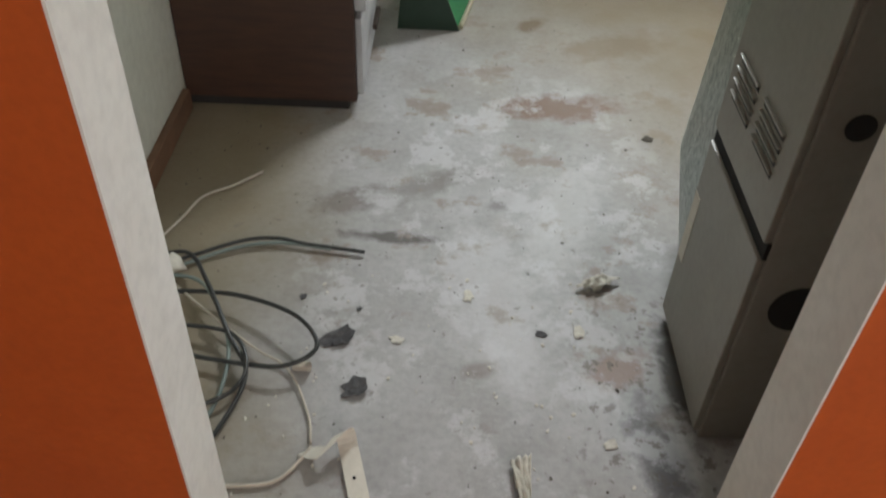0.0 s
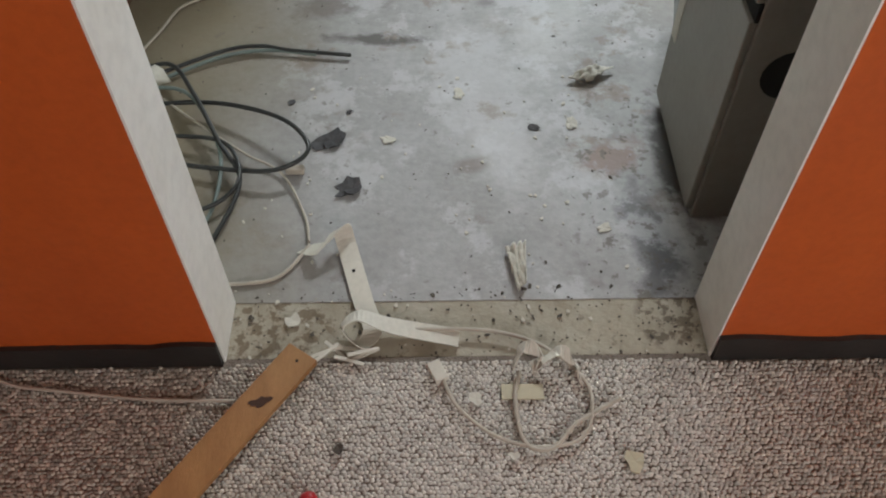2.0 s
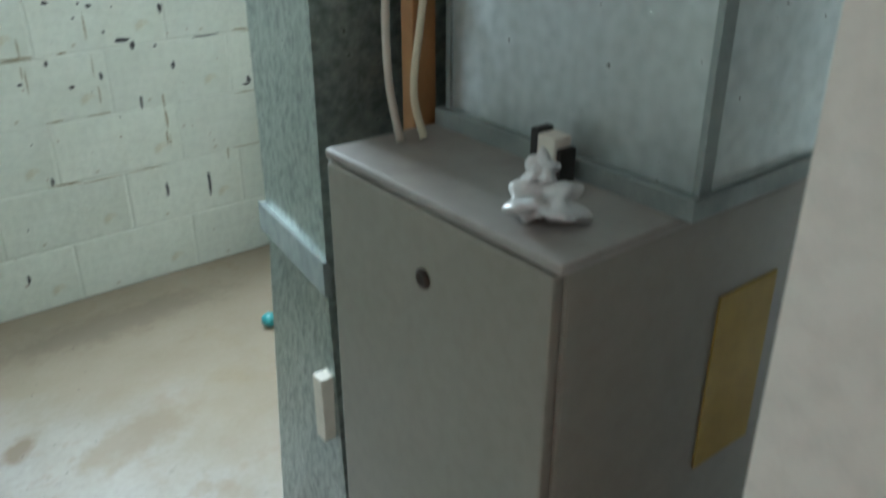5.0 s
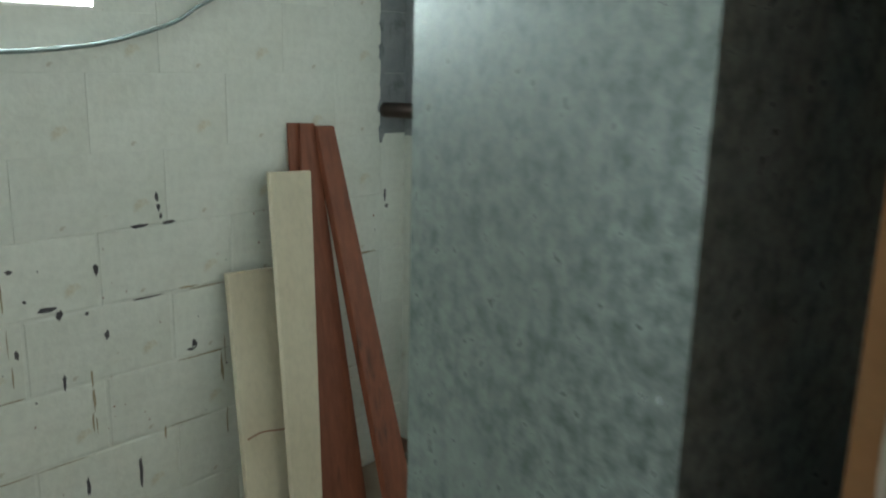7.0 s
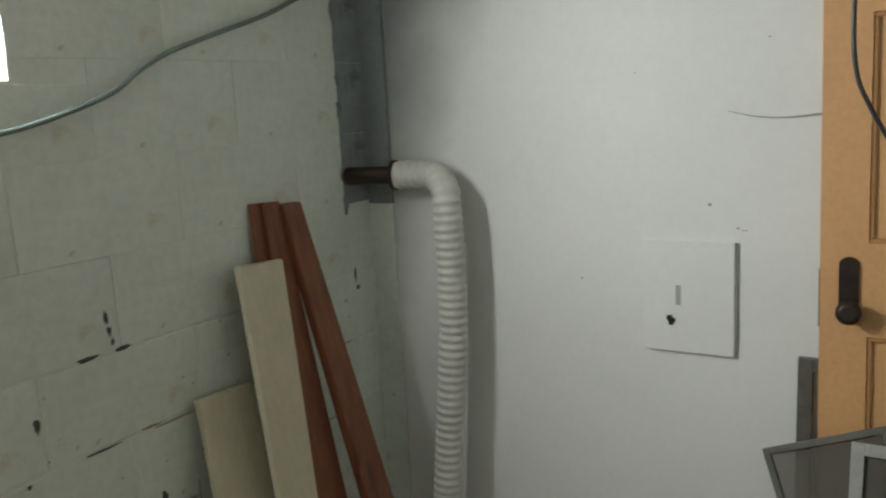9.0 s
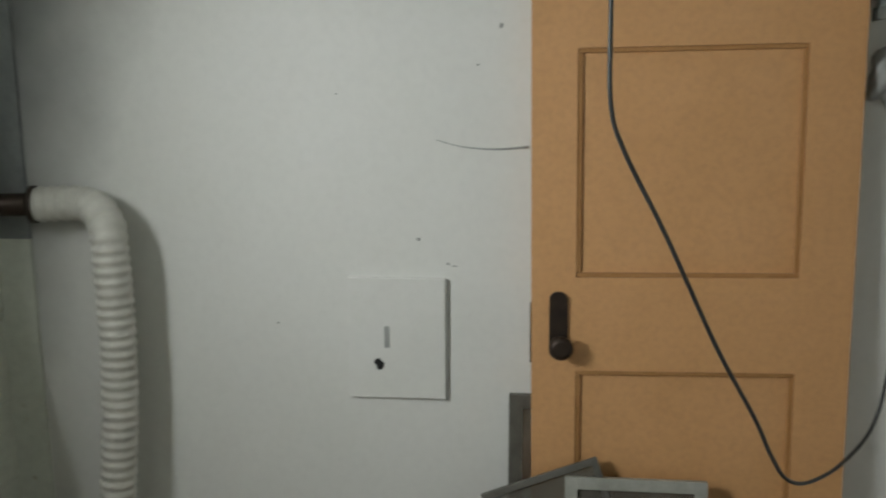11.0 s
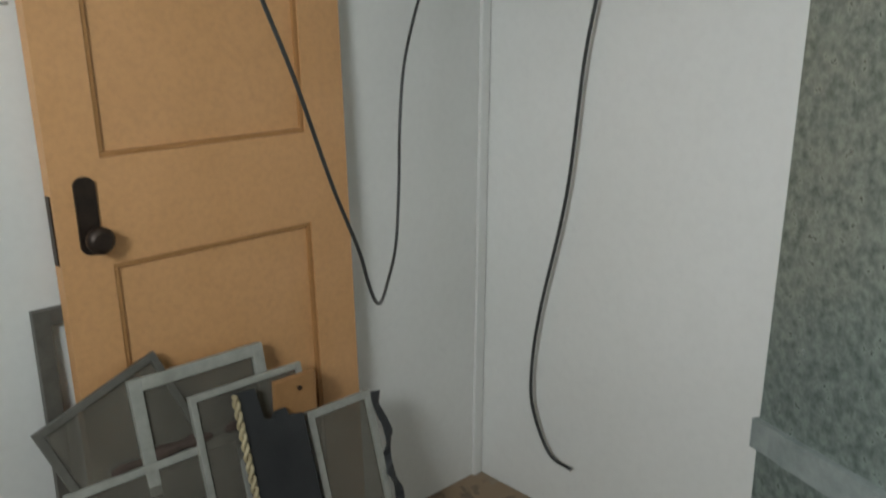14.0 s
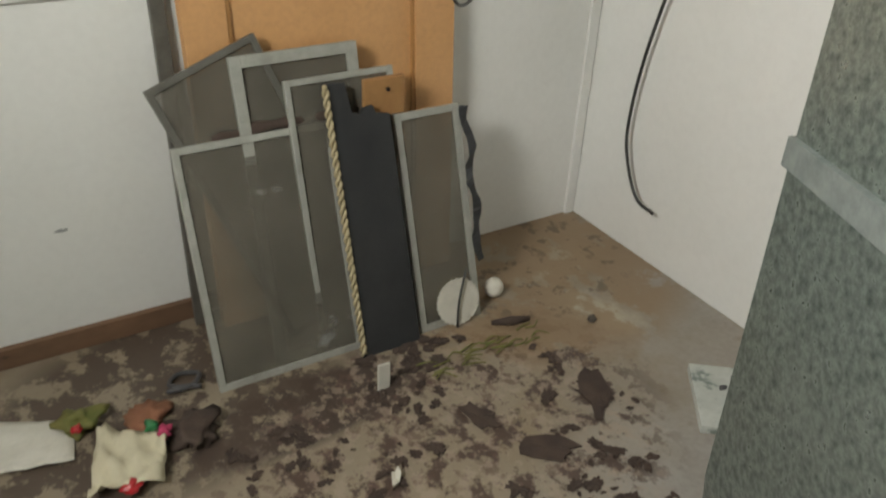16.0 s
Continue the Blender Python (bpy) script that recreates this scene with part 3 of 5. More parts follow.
low = fpart("lower_panel", boxes((FX0, FX0 + 0.012, FY0 + 0.003, FY1 - 0.003, 0.02, 0.425), bevel=0.003), M_FURN)
fpart("seam", boxes((FX0 + 0.006, FX0 + 0.014, FY0 + 0.002, FY1 - 0.002, 0.424, 0.456)), M_HOLE, "dark gap between the panels")
for y0 in (0.468, 0.338):
    for k in range(4):
        z = 0.532 + k * 0.021
        fpart("louvre", boxes((FX0 - 0.0015, FX0 + 0.001, y0, y0 + 0.095, z, z + 0.009)), M_HOLE, "dark louvre slot")
        fpart("louvre_lip", boxes((FX0 - 0.006, FX0, y0 - 0.003, y0 + 0.098, z + 0.009, z + 0.0125), bevel=0.001), M_FURN)
fpart("screw", tube(bmesh.new(), [(FX0 + 0.002, 0.443, 1.018), (FX0 - 0.002, 0.443, 1.018), (FX0 - 0.004, 0.443, 1.018)], 0.010, 12, lambda u: 1 - 0.4 * (u > 0.8)), M_IRON, "dark quarter-turn latch")
for x, z, r in ((0.462, 0.655, 0.02), (0.485, 0.33, 0.045)):
    fpart("knockout", tube(bmesh.new(), [(x, FY0 + 0.002, z), (x, FY0 - 0.0015, z)], r, 20), M_HOLE, "round dark knockout hole")
fpart("label_card", boxes((0.61, 0.70, FY0 - 0.002, FY0, 0.80, 0.995)), M_YELLOW, "yellowed instruction label")
fpart("sticker", boxes((FX0 - 0.0015, FX0, 0.562, 0.594, 0.17, 0.32)), M_PAPER, "torn paper sticker")
fpart("plinth", boxes((FX0 + 0.02, FX1 - 0.02, FY0 + 0.01, FY1 - 0.01, -0.001, 0.02)), M_DIRT)
ple = thing("supply_plenum", (0.545, (FY0 + FY1) / 2, FZ), "galvanised sheet metal plenum rising from the furnace top", "duct")
bm = prism(bmesh.new(), [(0, -0.166), (0.44, -0.166), (0.44, 0.148), (0, 0.148)], 0.004, H - FZ - 0.01)
part("casing", bm, M_GALV, ple)
for y in (-0.168, 0.144):
    part("corner_seam", boxes((-0.004, 0.012, y, y + 0.006, 0.004, H - FZ - 0.02)), M_GALVS, ple)
for strip in ((-0.014, 0.452, -0.172, -0.166, 0.004, 0.022), (-0.014, -0.002, -0.166, 0.15, 0.004, 0.022), (-0.014, 0.452, 0.150, 0.156, 0.004, 0.022)):
    part("flange", boxes(strip), M_GALVS, ple)
trunk = thing("duct_run", (1.5, 0.48, 1.665), "grey-green rectangular supply duct hung along the wall", "duct")
part("casing", boxes((-0.481, 0.597, -0.15, 0.155, 0.0, 0.5), bevel=0.002), M_GALV, trunk)
part("seam", boxes((-0.1, -0.07, -0.154, 0.159, -0.005, 0.4)), M_GALVS, trunk)
part("bottom_lip", boxes((-0.481, 0.597, 0.155, 0.16, -0.005, 0.02)), M_GALVS, trunk)

# return duct beside the furnace, standing slightly askew
ret = thing("return_duct", (0.51, 0.805, 0), "spangled galvanised return air duct standing beside the furnace", "duct")
Q = [(-0.065, -0.105), (0.45, -0.18), (0.45, -0.07), (0.0, 0.18)]
part("upper_casing", prism(bmesh.new(), Q, 0.835, H - 0.01), M_GALVD, ret)
LOWQ = [(-0.085, -0.17), (0.44, -0.19), (0.44, -0.07), (-0.035, 0.17)]
part("lower_casing", prism(bmesh.new(), LOWQ, 0.16, 0.835, Q), M_GALVD, ret)
part("boot", prism(bmesh.new(), [(-0.085, -0.19), (0.44, -0.19), (0.44, -0.1), (-0.05, -0.07)], 0.0, 0.16, LOWQ), M_GALVD, ret)
for quad in ([(-0.073, -0.111), (-0.062, -0.111), (0.003, 0.186), (-0.008, 0.19)],
             [(-0.008, 0.181), (0.452, -0.075), (0.458, -0.064), (0.0, 0.193)]):
    bm = prism(bmesh.new(), quad, 0.0, 0.045)
    for v in bm.verts:
        v.co.z += 0.835 - 0.11 * max(v.co.x, 0) + 0.55 * max(-v.co.x, 0)
    part("drive_cleat", bm, M_GALVS, ret, "pale bent metal joint strip")
part("clip", boxes((-0.084, -0.062, -0.105, -0.083, 0.66, 0.755), bevel=0.002), M_TAPE, ret, "white strip of tape")

# ---------------------------------------------------------------- drawer cabinet and green wedge on the west side
cab = thing("drawer_cabinet", (-0.535, 1.55, 0), "dark brown tall cabinet with scuffed white drawer fronts", "cabinet")
part("body", boxes((-0.222, 0.235, -0.235, 0.26, 0.03, 1.46), bevel=0.005), M_BROWN, cab)
part("plinth", boxes((-0.217, 0.21, -0.22, 0.25, 0.0, 0.03)), M_BLACK, cab)
for k in range(6):
    z = 0.05 + k * 0.235
    dr = part("drawer", boxes((0.235, 0.252 + 0.012 * (k % 2), -0.225, 0.25, z, z + 0.215), bevel=0.004), M_DRAWER, cab, "scuffed white drawer front")
    part("handle", boxes((0.262, 0.275, -0.05, 0.07, z + 0.1, z + 0.115), bevel=0.003), M_IRON, dr, "dark bar handle")
wed = thing("green_chute", (-0.03, 1.825, 0), "green painted wedge-shaped metal chute lying by the cabinet", "chute")
bm = bmesh.new()
a = [bm.verts.new(p) for p in ((-0.19, 0, 0), (0, 0, 0), (-0.16, 0, 0.40))]
b = [bm.verts.new(p) for p in ((-0.11, 0.55, 0), (0.12, 0.55, 0), (-0.12, 0.57, 0.05))]
bm.faces.new(a), bm.faces.new(b[::-1])
for i in range(3):
    bm.faces.new((a[i], a[(i + 1) % 3], b[(i + 1) % 3], b[i]))
bmesh.ops.recalc_face_normals(bm, faces=bm.faces)
part("body", bm, M_GREEN, wed)
# Thin cover over the south end, coloured dark as its shaded side.
bm = bmesh.new()
vs = [bm.verts.new(p) for p in ((-0.195, -0.003, 0), (0.0, -0.003, 0), (-0.16, -0.003, 0.41))]
vt = [bm.verts.new((v.co.x, v.co.y - 0.008, v.co.z)) for v in vs]
bm.faces.new(vs), bm.faces.new(vt[::-1])
for i in range(3):
    bm.faces.new((vs[i], vs[(i + 1) % 3], vt[(i + 1) % 3], vt[i]))
bmesh.ops.recalc_face_normals(bm, faces=bm.faces)
part("end_plate", bm, M_DGREEN, wed, "end face in a darker green for its shade")
part("edge_strip", tube(bmesh.new(), [(0.004, 0, 0.008), (0.104, 0.55, 0.008)], 0.008, 6), M_CREAM, wed)

# ---------------------------------------------------------------- east wall: door, panel, pipe
MD = lean((2.0, 1.304, 0), (2.0, 0.639, 0.009), (2.0614, 1.33, 1.95))
dr = thing("panel_door", MD, "ochre painted two-panel door taken off and leaned on the wall", "door")
DWID, DHT, DT = 0.665, 1.97, 0.034
P1 = (0.095, 0.555, 1.13, 1.61)
P2 = (0.095, 0.555, 0.20, 0.925)
part("leaf", boxes((0, P1[0], 0, DT, 0, DHT), (P1[1], DWID, 0, DT, 0, DHT), (P1[0], P1[1], 0.0, DT, 0, P2[2]), (P1[0], P1[1], 0.0, DT, P2[3], P1[2]), (P1[0], P1[1], 0, DT, P1[3], DHT)), M_DOOR, dr)
for x0, x1, z0, z1 in (P1, P2):
    pn = part("panel", boxes((x0 - 0.002, x1 + 0.002, 0.010, 0.024, z0 - 0.002, z1 + 0.002)), M_DOOR, dr)
    w = 0.010
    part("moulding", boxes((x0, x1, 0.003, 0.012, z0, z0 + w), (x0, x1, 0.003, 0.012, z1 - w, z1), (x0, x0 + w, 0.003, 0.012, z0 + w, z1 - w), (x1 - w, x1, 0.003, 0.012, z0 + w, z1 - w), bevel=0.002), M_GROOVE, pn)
oval = [(0.058 + 0.020 * math.cos(t), (1.082 if math.sin(t) > 0 else 0.970) + 0.018 * math.sin(t)) for t in (2 * math.pi * k / 24 + 0.01 for k in range(24))]
hp = part("lock_plate", xz_prism(oval, -0.006, 0.0), M_IRON, dr, "blackened oval lock plate")
part("knob", tube(bmesh.new(), [(0.062, -0.004, 0.985), (0.062, -0.02, 0.985), (0.062, -0.03, 0.985), (0.062, -0.045, 0.985), (0.062, -0.052, 0.985)], 0.026, 16, lambda u: (0.5, 0.5, 0.95, 1.0, 0.6)[round(u * 4)]), M_IRON, hp, "dark round door knob")
part("latch", boxes((-0.003, 0.0, 0.008, 0.026, 0.94, 1.07)), M_IRON, dr, "dark edge latch plate")
ap = thing("access_panel", (XE, 1.62, 0.97), "white painted access cover with a small punched hole", "wall panel")
part("cover", boxes((-0.012, -0.001, -0.11, 0.112, -0.14, 0.143), bevel=0.002), M_WHITE, ap)
# Grey strip in place of the shadow beside the cover's right edge.
part("edge_strip", boxes((-0.009, -0.001, -0.1135, -0.1105, -0.142, 0.14)), M_GREYP, ap)
bm = flake(bmesh.new(), 0, 0, 0, 0.014, random.Random(5), 9, 0.001)
bmesh.ops.rotate(bm, verts=bm.verts, cent=(0, 0, 0), matrix=Matrix.Rotation(radians(-90), 3, "Y"))
bmesh.ops.translate(bm, verts=bm.verts, vec=(-0.0125, 0.042, -0.058))
part("torn_hole", bm, M_HOLE, ap)
part("smear", boxes((-0.0128, -0.0122, 0.018, 0.030, -0.02, 0.03)), M_GREYP, ap)

# flexible pipe from the block wall down the corner
pipe = thing("flexible_pipe", (1.99, YN, 1.28), "white corrugated flexible hose on a dark wall spout", "hose")
pts = curve([(0.0, -0.03, 0.0), (0.03, -0.16, 0.0), (0.045, -0.255, 0.0), (0.02, -0.31, -0.03), (0.0, -0.33, -0.10), (0.0, -0.33, -0.4), (-0.015, -0.30, -0.8), (-0.03, -0.28, -1.12), (-0.02, -0.25, -1.24)], 24)
pts = [p for p in pts if p.y < -0.14]
part("spout", tube(bmesh.new(), curve([(0.0, 0.0, 0.0), (0.0, -0.1, 0.002), (0.03, -0.165, 0.0)], 5), 0.026, 14), M_IRON, pipe, "dark metal wall spout")
seg = [0.0]
for p, q in zip(pts, pts[1:]):
    seg.append(seg[-1] + (q - p).length)
even = [Vector([float(np.interp(s, seg, [p[k] for p in pts])) for k in range(3)]) for s in np.linspace(0, seg[-1], 421)]
bm = tube(bmesh.new(), even, 0.039, 16, lambda u: 1.0 + 0.05 * math.cos(u * 2 * math.pi * 60))
part("hose", bm, M_PVC, pipe)
part("clamp", tube(bmesh.new(), [pts[0], pts[2]], 0.043, 14), M_IRON, pipe)

# ---------------------------------------------------------------- leaning window screens in front of the door
def frame_parts(t, w, h, bar, dep, mt, mesh=True, mid=False):
    part("stile", boxes((0, bar, 0, dep, 0, h), bevel=0.0015), mt, t)
    part("stile", boxes((w - bar, w, 0, dep, 0, h), bevel=0.0015), mt, t)
    part("rail", boxes((bar, w - bar, 0.0005, dep, 0, bar), bevel=0.0015), mt, t)
    part("rail", boxes((bar, w - bar, 0.0005, dep, h - bar, h), bevel=0.0015), mt, t)
    if mid:
        part("mid_bar", boxes((w * 0.48, w * 0.48 + bar * 0.7, 0.002, dep - 0.002, bar, h - bar), bevel=0.001), mt, t)
    if mesh:
        part("insect_mesh", boxes((bar - 0.002, w - bar + 0.002, dep * 0.45, dep * 0.45 + 0.001, bar - 0.002, h - bar + 0.002)), M_MESH, t, "torn dusty insect mesh")


def screen(bl, br, tl, h, bar, dep, mt, label, mesh=True, mid=False):
    t = thing("window_screen", lean(bl, br, tl), label, "window screen", "screens leaned on the door")
    frame_parts(t, (Vector(br) - Vector(bl)).length, h, bar, dep, mt, mesh, mid)
    return t


screen((1.765, 1.394, 0.0), (1.765, 1.03, 0.0), (1.928, 1.38, 0.53), 0.565, 0.016, 0.014, M_ALU, "large aluminium window screen with dusty torn mesh", mid=False)
screen((1.745, 0.876, 0.0), (1.745, 0.695, 0.0), (1.905, 0.835, 0.52), 0.56, 0.018, 0.014, M_ALU, "narrow aluminium window screen with grey mesh")
screen((1.80, 1.24, 0.0), (1.80, 0.94, 0.0), (1.975, 1.203, 0.70), 0.725, 0.026, 0.02, M_ALU, "off-white framed window screen with dark mesh")
screen((1.778, 1.13, 0.0), (1.778, 0.86, 0.0), (1.949, 1.109, 0.64), 0.665, 0.014, 0.014, M_ALU, "grey aluminium window screen half hidden behind others")
screen((2.042, 1.365, 0.0), (2.042, 1.02, 0.0), (2.074, 1.37, 0.85), 0.85, 0.032, 0.018, M_ALUD, "tall dark grey window frame behind the leaned door", mesh=False)
# the tilted one, standing on its corner
d0, d1, d2 = Vector((1.868, 1.28, 0.277)), Vector((1.969, 1.423, 0.657)), Vector((1.996, 1.19, 0.757))
up = (d1 - d0).normalized()
al = (d2 - d1 - up * (d2 - d1).dot(up)).normalized()
org = d1 - up * 0.66
ts = thing("window_screen", Matrix(((al.x, up.cross(al).x, up.x, org.x), (al.y, up.cross(al).y, up.y, org.y), (al.z, up.cross(al).z, up.z, org.z), (0, 0, 0, 1))),
           "dark framed window screen tilted askew with torn mesh", "window screen", "screens leaned on the door")
frame_parts(ts, 0.265, 0.66, 0.015, 0.014, M_ALUD)

bb = thing("black_board", lean((1.725, 1.05, 0.0), (1.725, 0.89, 0.0), (1.905, 1.01, 0.60)), "black painted board with a gnawed top edge", "board")
rnd = random.Random(8)
bm = bmesh.new()
prof = [(0, 0), (0.158, 0), (0.152, 0.575), (0.118, 0.582), (0.112, 0.60), (0.088, 0.598), (0.08, 0.585), (0.058, 0.592), (0.05, 0.66), (0.0, 0.665)]
lo = [bm.verts.new((x, 0, z)) for x, z in prof]
hi = [bm.verts.new((x, 0.012, z)) for x, z in prof]
bm.faces.new(lo), bm.faces.new(hi[::-1])
for i in range(len(prof)):
    j = (i + 1) % len(prof)
    bm.faces.new((lo[i], hi[i], hi[j], lo[j]))
bmesh.ops.recalc_face_normals(bm, faces=bm.faces)
part("board", bm, M_BOARD, bb)
bm = bmesh.new()
for s in (0, math.pi):
    tube(bm, [(0.0 + 0.005 * math.cos(s + k * 0.9), -0.004 + 0.005 * math.sin(s + k * 0.9), 0.01 + k * 0.0065) for k in range(101)], 0.0045, 6)
part("cord", bm, M_ROPE, bb, "gold twisted cord trim")
wt = single("wood_block", boxes((1.915, 1.93, 0.845, 0.95, 0.535, 0.628), bevel=0.003), M_TAN, "small tan wooden block wedged behind the black board", "wood", (1.95, 0.89, 0.54))
single("nail", tube(bmesh.new(), [(1.9155, 0.89, 0.60), (1.910, 0.89, 0.60)], 0.005, 8), M_IRON, "dark nail head in the wooden block", "nail", (1.915, 0.89, 0.60))
bm = bmesh.new()
ribbon(bm, [(1.905 - 0.3 * (0.53 - z) + 0.004 * math.sin(z * 55), 0.68 + 0.008 * math.sin(z * 40), z) for z in np.linspace(0.53, 0.14, 30)], 0.022, [(0.5 * math.cos(k), 1, 0.3 * math.sin(k * 1.3)) for k in range(30)])
single("black_ribbon", bm, M_BOARD, "crumpled black plastic ribbon hanging on a screen frame", "ribbon", (1.9, 0.68, 0.53))
single("ledge_rag", tube(bmesh.new(), curve([(1.955, 1.30, 0.535), (1.95, 1.2, 0.545), (1.945, 1.1, 0.55), (1.945, 1.02, 0.552)], 5), 0.014, 8, lambda u: 1 + 0.3 * math.sin(u * 23)), M_PEEL, "rolled dark brown rag along a screen top", "rag", (1.95, 1.3, 0.53))

# round scalloped plate, ball and white tag at the foot of the screens
pl = thing("round_plate", lean((1.735, 0.84, 0.0), (1.735, 0.70, 0.0), (1.775, 0.84, 0.13)), "white scalloped round plate leaned on a screen", "plate")
bm = bmesh.new()
ring = [(0.07 + 0.062 * (1 + 0.025 * math.sin(a * 26)) * math.cos(a), 0.065 + 0.062 * (1 + 0.025 * math.sin(a * 26)) * math.sin(a)) for a in np.linspace(0, 2 * math.pi, 104, endpoint=False)]
fr = [bm.verts.new((x, -0.010, z)) for x, z in ring]
bk = [bm.verts.new((x, -0.006, z)) for x, z in ring]
inn = [bm.verts.new((0.07 + (x - 0.07) * 0.9, -0.009, 0.065 + (z - 0.065) * 0.9)) for x, z in ring]
n = len(ring)
for i in range(n):
    j = (i + 1) % n
    bm.faces.new((fr[i], fr[j], bk[j], bk[i])), bm.faces.new((fr[i], inn[i], inn[j], fr[j]))
bm.faces.new(inn), bm.faces.new(bk)
bmesh.ops.recalc_face_normals(bm, faces=bm.faces)
part("dish", bm, M_PAPER, pl)
part("stem", tube(bmesh.new(), curve([(0.055, -0.016, 0.0), (0.065, -0.018, 0.06), (0.085, -0.02, 0.12), (0.1, -0.016, 0.15)], 6), 0.003, 6), M_CABLE, pl, "dark wire")
single("ball", blob(bmesh.new(), (1.80, 0.62, 0.03), 0.026, 1.1, 0.03, 2, 3), M_PAPER, "small off-white ball on the concrete floor", "ball", (1.80, 0.62, 0.0))
single("paper_tag", boxes((1.60, 1.606, 1.045, 1.075, 0.0, 0.075), bevel=0.001), M_PAPER, "white paper tag standing by the screens", "tag", (1.60, 1.06, 0))

# ---------------------------------------------------------------- timber leaned in the corner
def plank(tl, tr, fl, fr_, dep, mt, label):
    """A board leaned on the block wall from its foot to its top."""
    t = thing("plank", (*fl[:2], 0), label, "plank", "timber leaned on the block wall")
    bm = bmesh.new()
    o = Vector((fl[0], fl[1], 0))
    vs = [bm.verts.new(Vector(p) - o + Vector((0, d, 0))) for d in (0, dep) for p in (fl, fr_, tr, tl)]
    for q in ((0, 1, 2, 3), (7, 6, 5, 4), (0, 4, 5, 1), (1, 5, 6, 2), (2, 6, 7, 3), (3, 7, 4, 0)):
        bm.faces.new([vs[i] for i in q])
    bmesh.ops.recalc_face_normals(bm, faces=bm.faces)
    bmesh.ops.bevel(bm, geom=bm.edges[:], offset=0.002, segments=2, affect="EDGES")
    part("board", bm, mt, t)
    return t


c1 = plank((1.33, 2.53, 0.83), (1.50, 2.53, 0.82), (1.255, 2.33, 0), (1.405, 2.33, 0), 0.022, M_CREAM, "short cream painted board leaned on the block wall")
c2 = plank((1.467, 2.505, 1.118), (1.62, 2.505, 1.110), (1.37, 2.28, 0), (1.473, 2.28, 0), 0.018, M_CREAM, "long cream painted board leaned on the block wall")
plank((1.577, 2.5575, 1.253), (1.633, 2.5575, 1.250), (1.508, 2.40, 0), (1.607, 2.40, 0), 0.012, M_REDWD, "dark reddish timber plank leaned in the corner")
plank((1.611, 2.545, 1.252), (1.669, 2.545, 1.249), (1.519, 2.37, 0), (1.732, 2.37, 0), 0.012, M_REDWD, "reddish brown timber plank leaned in the corner")
plank((1.664, 2.530, 1.241), (1.734, 2.530, 1.239), (1.742, 2.27, 0), (1.857, 2.27, 0), 0.03, M_REDWD, "narrow reddish timber batten leaned in the corner")
for c, zz in ((c1, 0.36), (c2, 0.52)):
    o = c.matrix_world.translation
    w = 0.15 if c is c1 else 0.108
    y = -0.004 + (0.2 if c is c1 else 0.25) * zz / (0.81 if c is c1 else 1.114)
    x = (0.085 if c is c1 else 0.097) * zz / (0.81 if c is c1 else 1.114)
    part("stain_line", tube(bmesh.new(), [(x + w * u + 0.01, y, zz + 0.008 * math.sin(u * 5)) for u in np.linspace(0, 0.98, 10)], 0.0022, 5), M_RUST, c, "thin brown water line")

# ---------------------------------------------------------------- hanging and lying cables
def cable(name, pts, r, mt, label, steps=8):
    return single(name, tube(bmesh.new(), curve(pts, steps), r, 8), mt, label, "cable", pts[0])


cable("wall_cable", [(0.2, 2.54, 1.47), (0.5, 2.545, 1.45), (0.717, 2.55, 1.446), (0.857, 2.55, 1.452), (1.02, 2.55, 1.474), (1.198, 2.55, 1.526), (1.282, 2.55, 1.574), (1.371, 2.55, 1.616), (1.524, 2.55, 1.664), (1.741, 2.55, 1.733), (1.95, 2.54, 1.85), (2.05, 2.5, 2.1), (2.06, 2.48, H)], 0.006, M_GCABLE, "grey-green cable sagging across the block wall")
cable("hanging_cable", [(1.50, 1.225, H), (1.505, 1.22, 1.85), (1.508, 1.217, 1.62), (1.51, 1.213, 1.50), (1.522, 1.19, 1.43), (1.545, 1.12, 1.30), (1.58, 1.03, 1.12), (1.61, 0.955, 0.99), (1.63, 0.92, 0.92), (1.652, 0.885, 0.868), (1.70, 0.83, 0.842), (1.78, 0.745, 0.846), (1.835, 0.675, 0.90), (1.858, 0.645, 1.02), (1.868, 0.632, 1.16), (1.885, 0.60, 1.30), (1.932, 0.505, 1.45), (1.975, 0.40, 1.57), (1.99, 0.36, 1.68)], 0.0036, M_CABLE, "black cable hanging in a loop below the duct")
cable("hanging_cable", [(1.66, 0.24, H), (1.665, 0.2, 1.9), (1.673, 0.15, 1.686), (1.71, 0.15, 1.45), (1.74, 0.15, 1.279), (1.774, 0.15, 0.944), (1.848, 0.15, 0.596), (1.867, 0.15, 0.398), (1.848, 0.15, 0.295), (1.789, 0.15, 0.199), (1.716, 0.15, 0.182)], 0.0048, M_CABLE, "thick black cable end dangling by the white wall")
coil = thing("cable_coil", (-0.48, 0.42, 0), "loose coil of dark cables lying on the concrete", "cable")


def strand(pts, r, mt, name="strand"):
    part(name, tube(bmesh.new(), curve([(x + 0.48, y - 0.42, z) for x, y, z in pts], 8), r, 8), mt, coil)


strand([(-0.70, 0.66, 0.02), (-0.60, 0.69, 0.03), (-0.53, 0.592, 0.04), (-0.46, 0.462, 0.03), (-0.41, 0.372, 0.02), (-0.437, 0.251, 0.012), (-0.47, 0.21, 0.01), (-0.56, 0.18, 0.01), (-0.66, 0.24, 0.01)], 0.0046, M_CABLE)
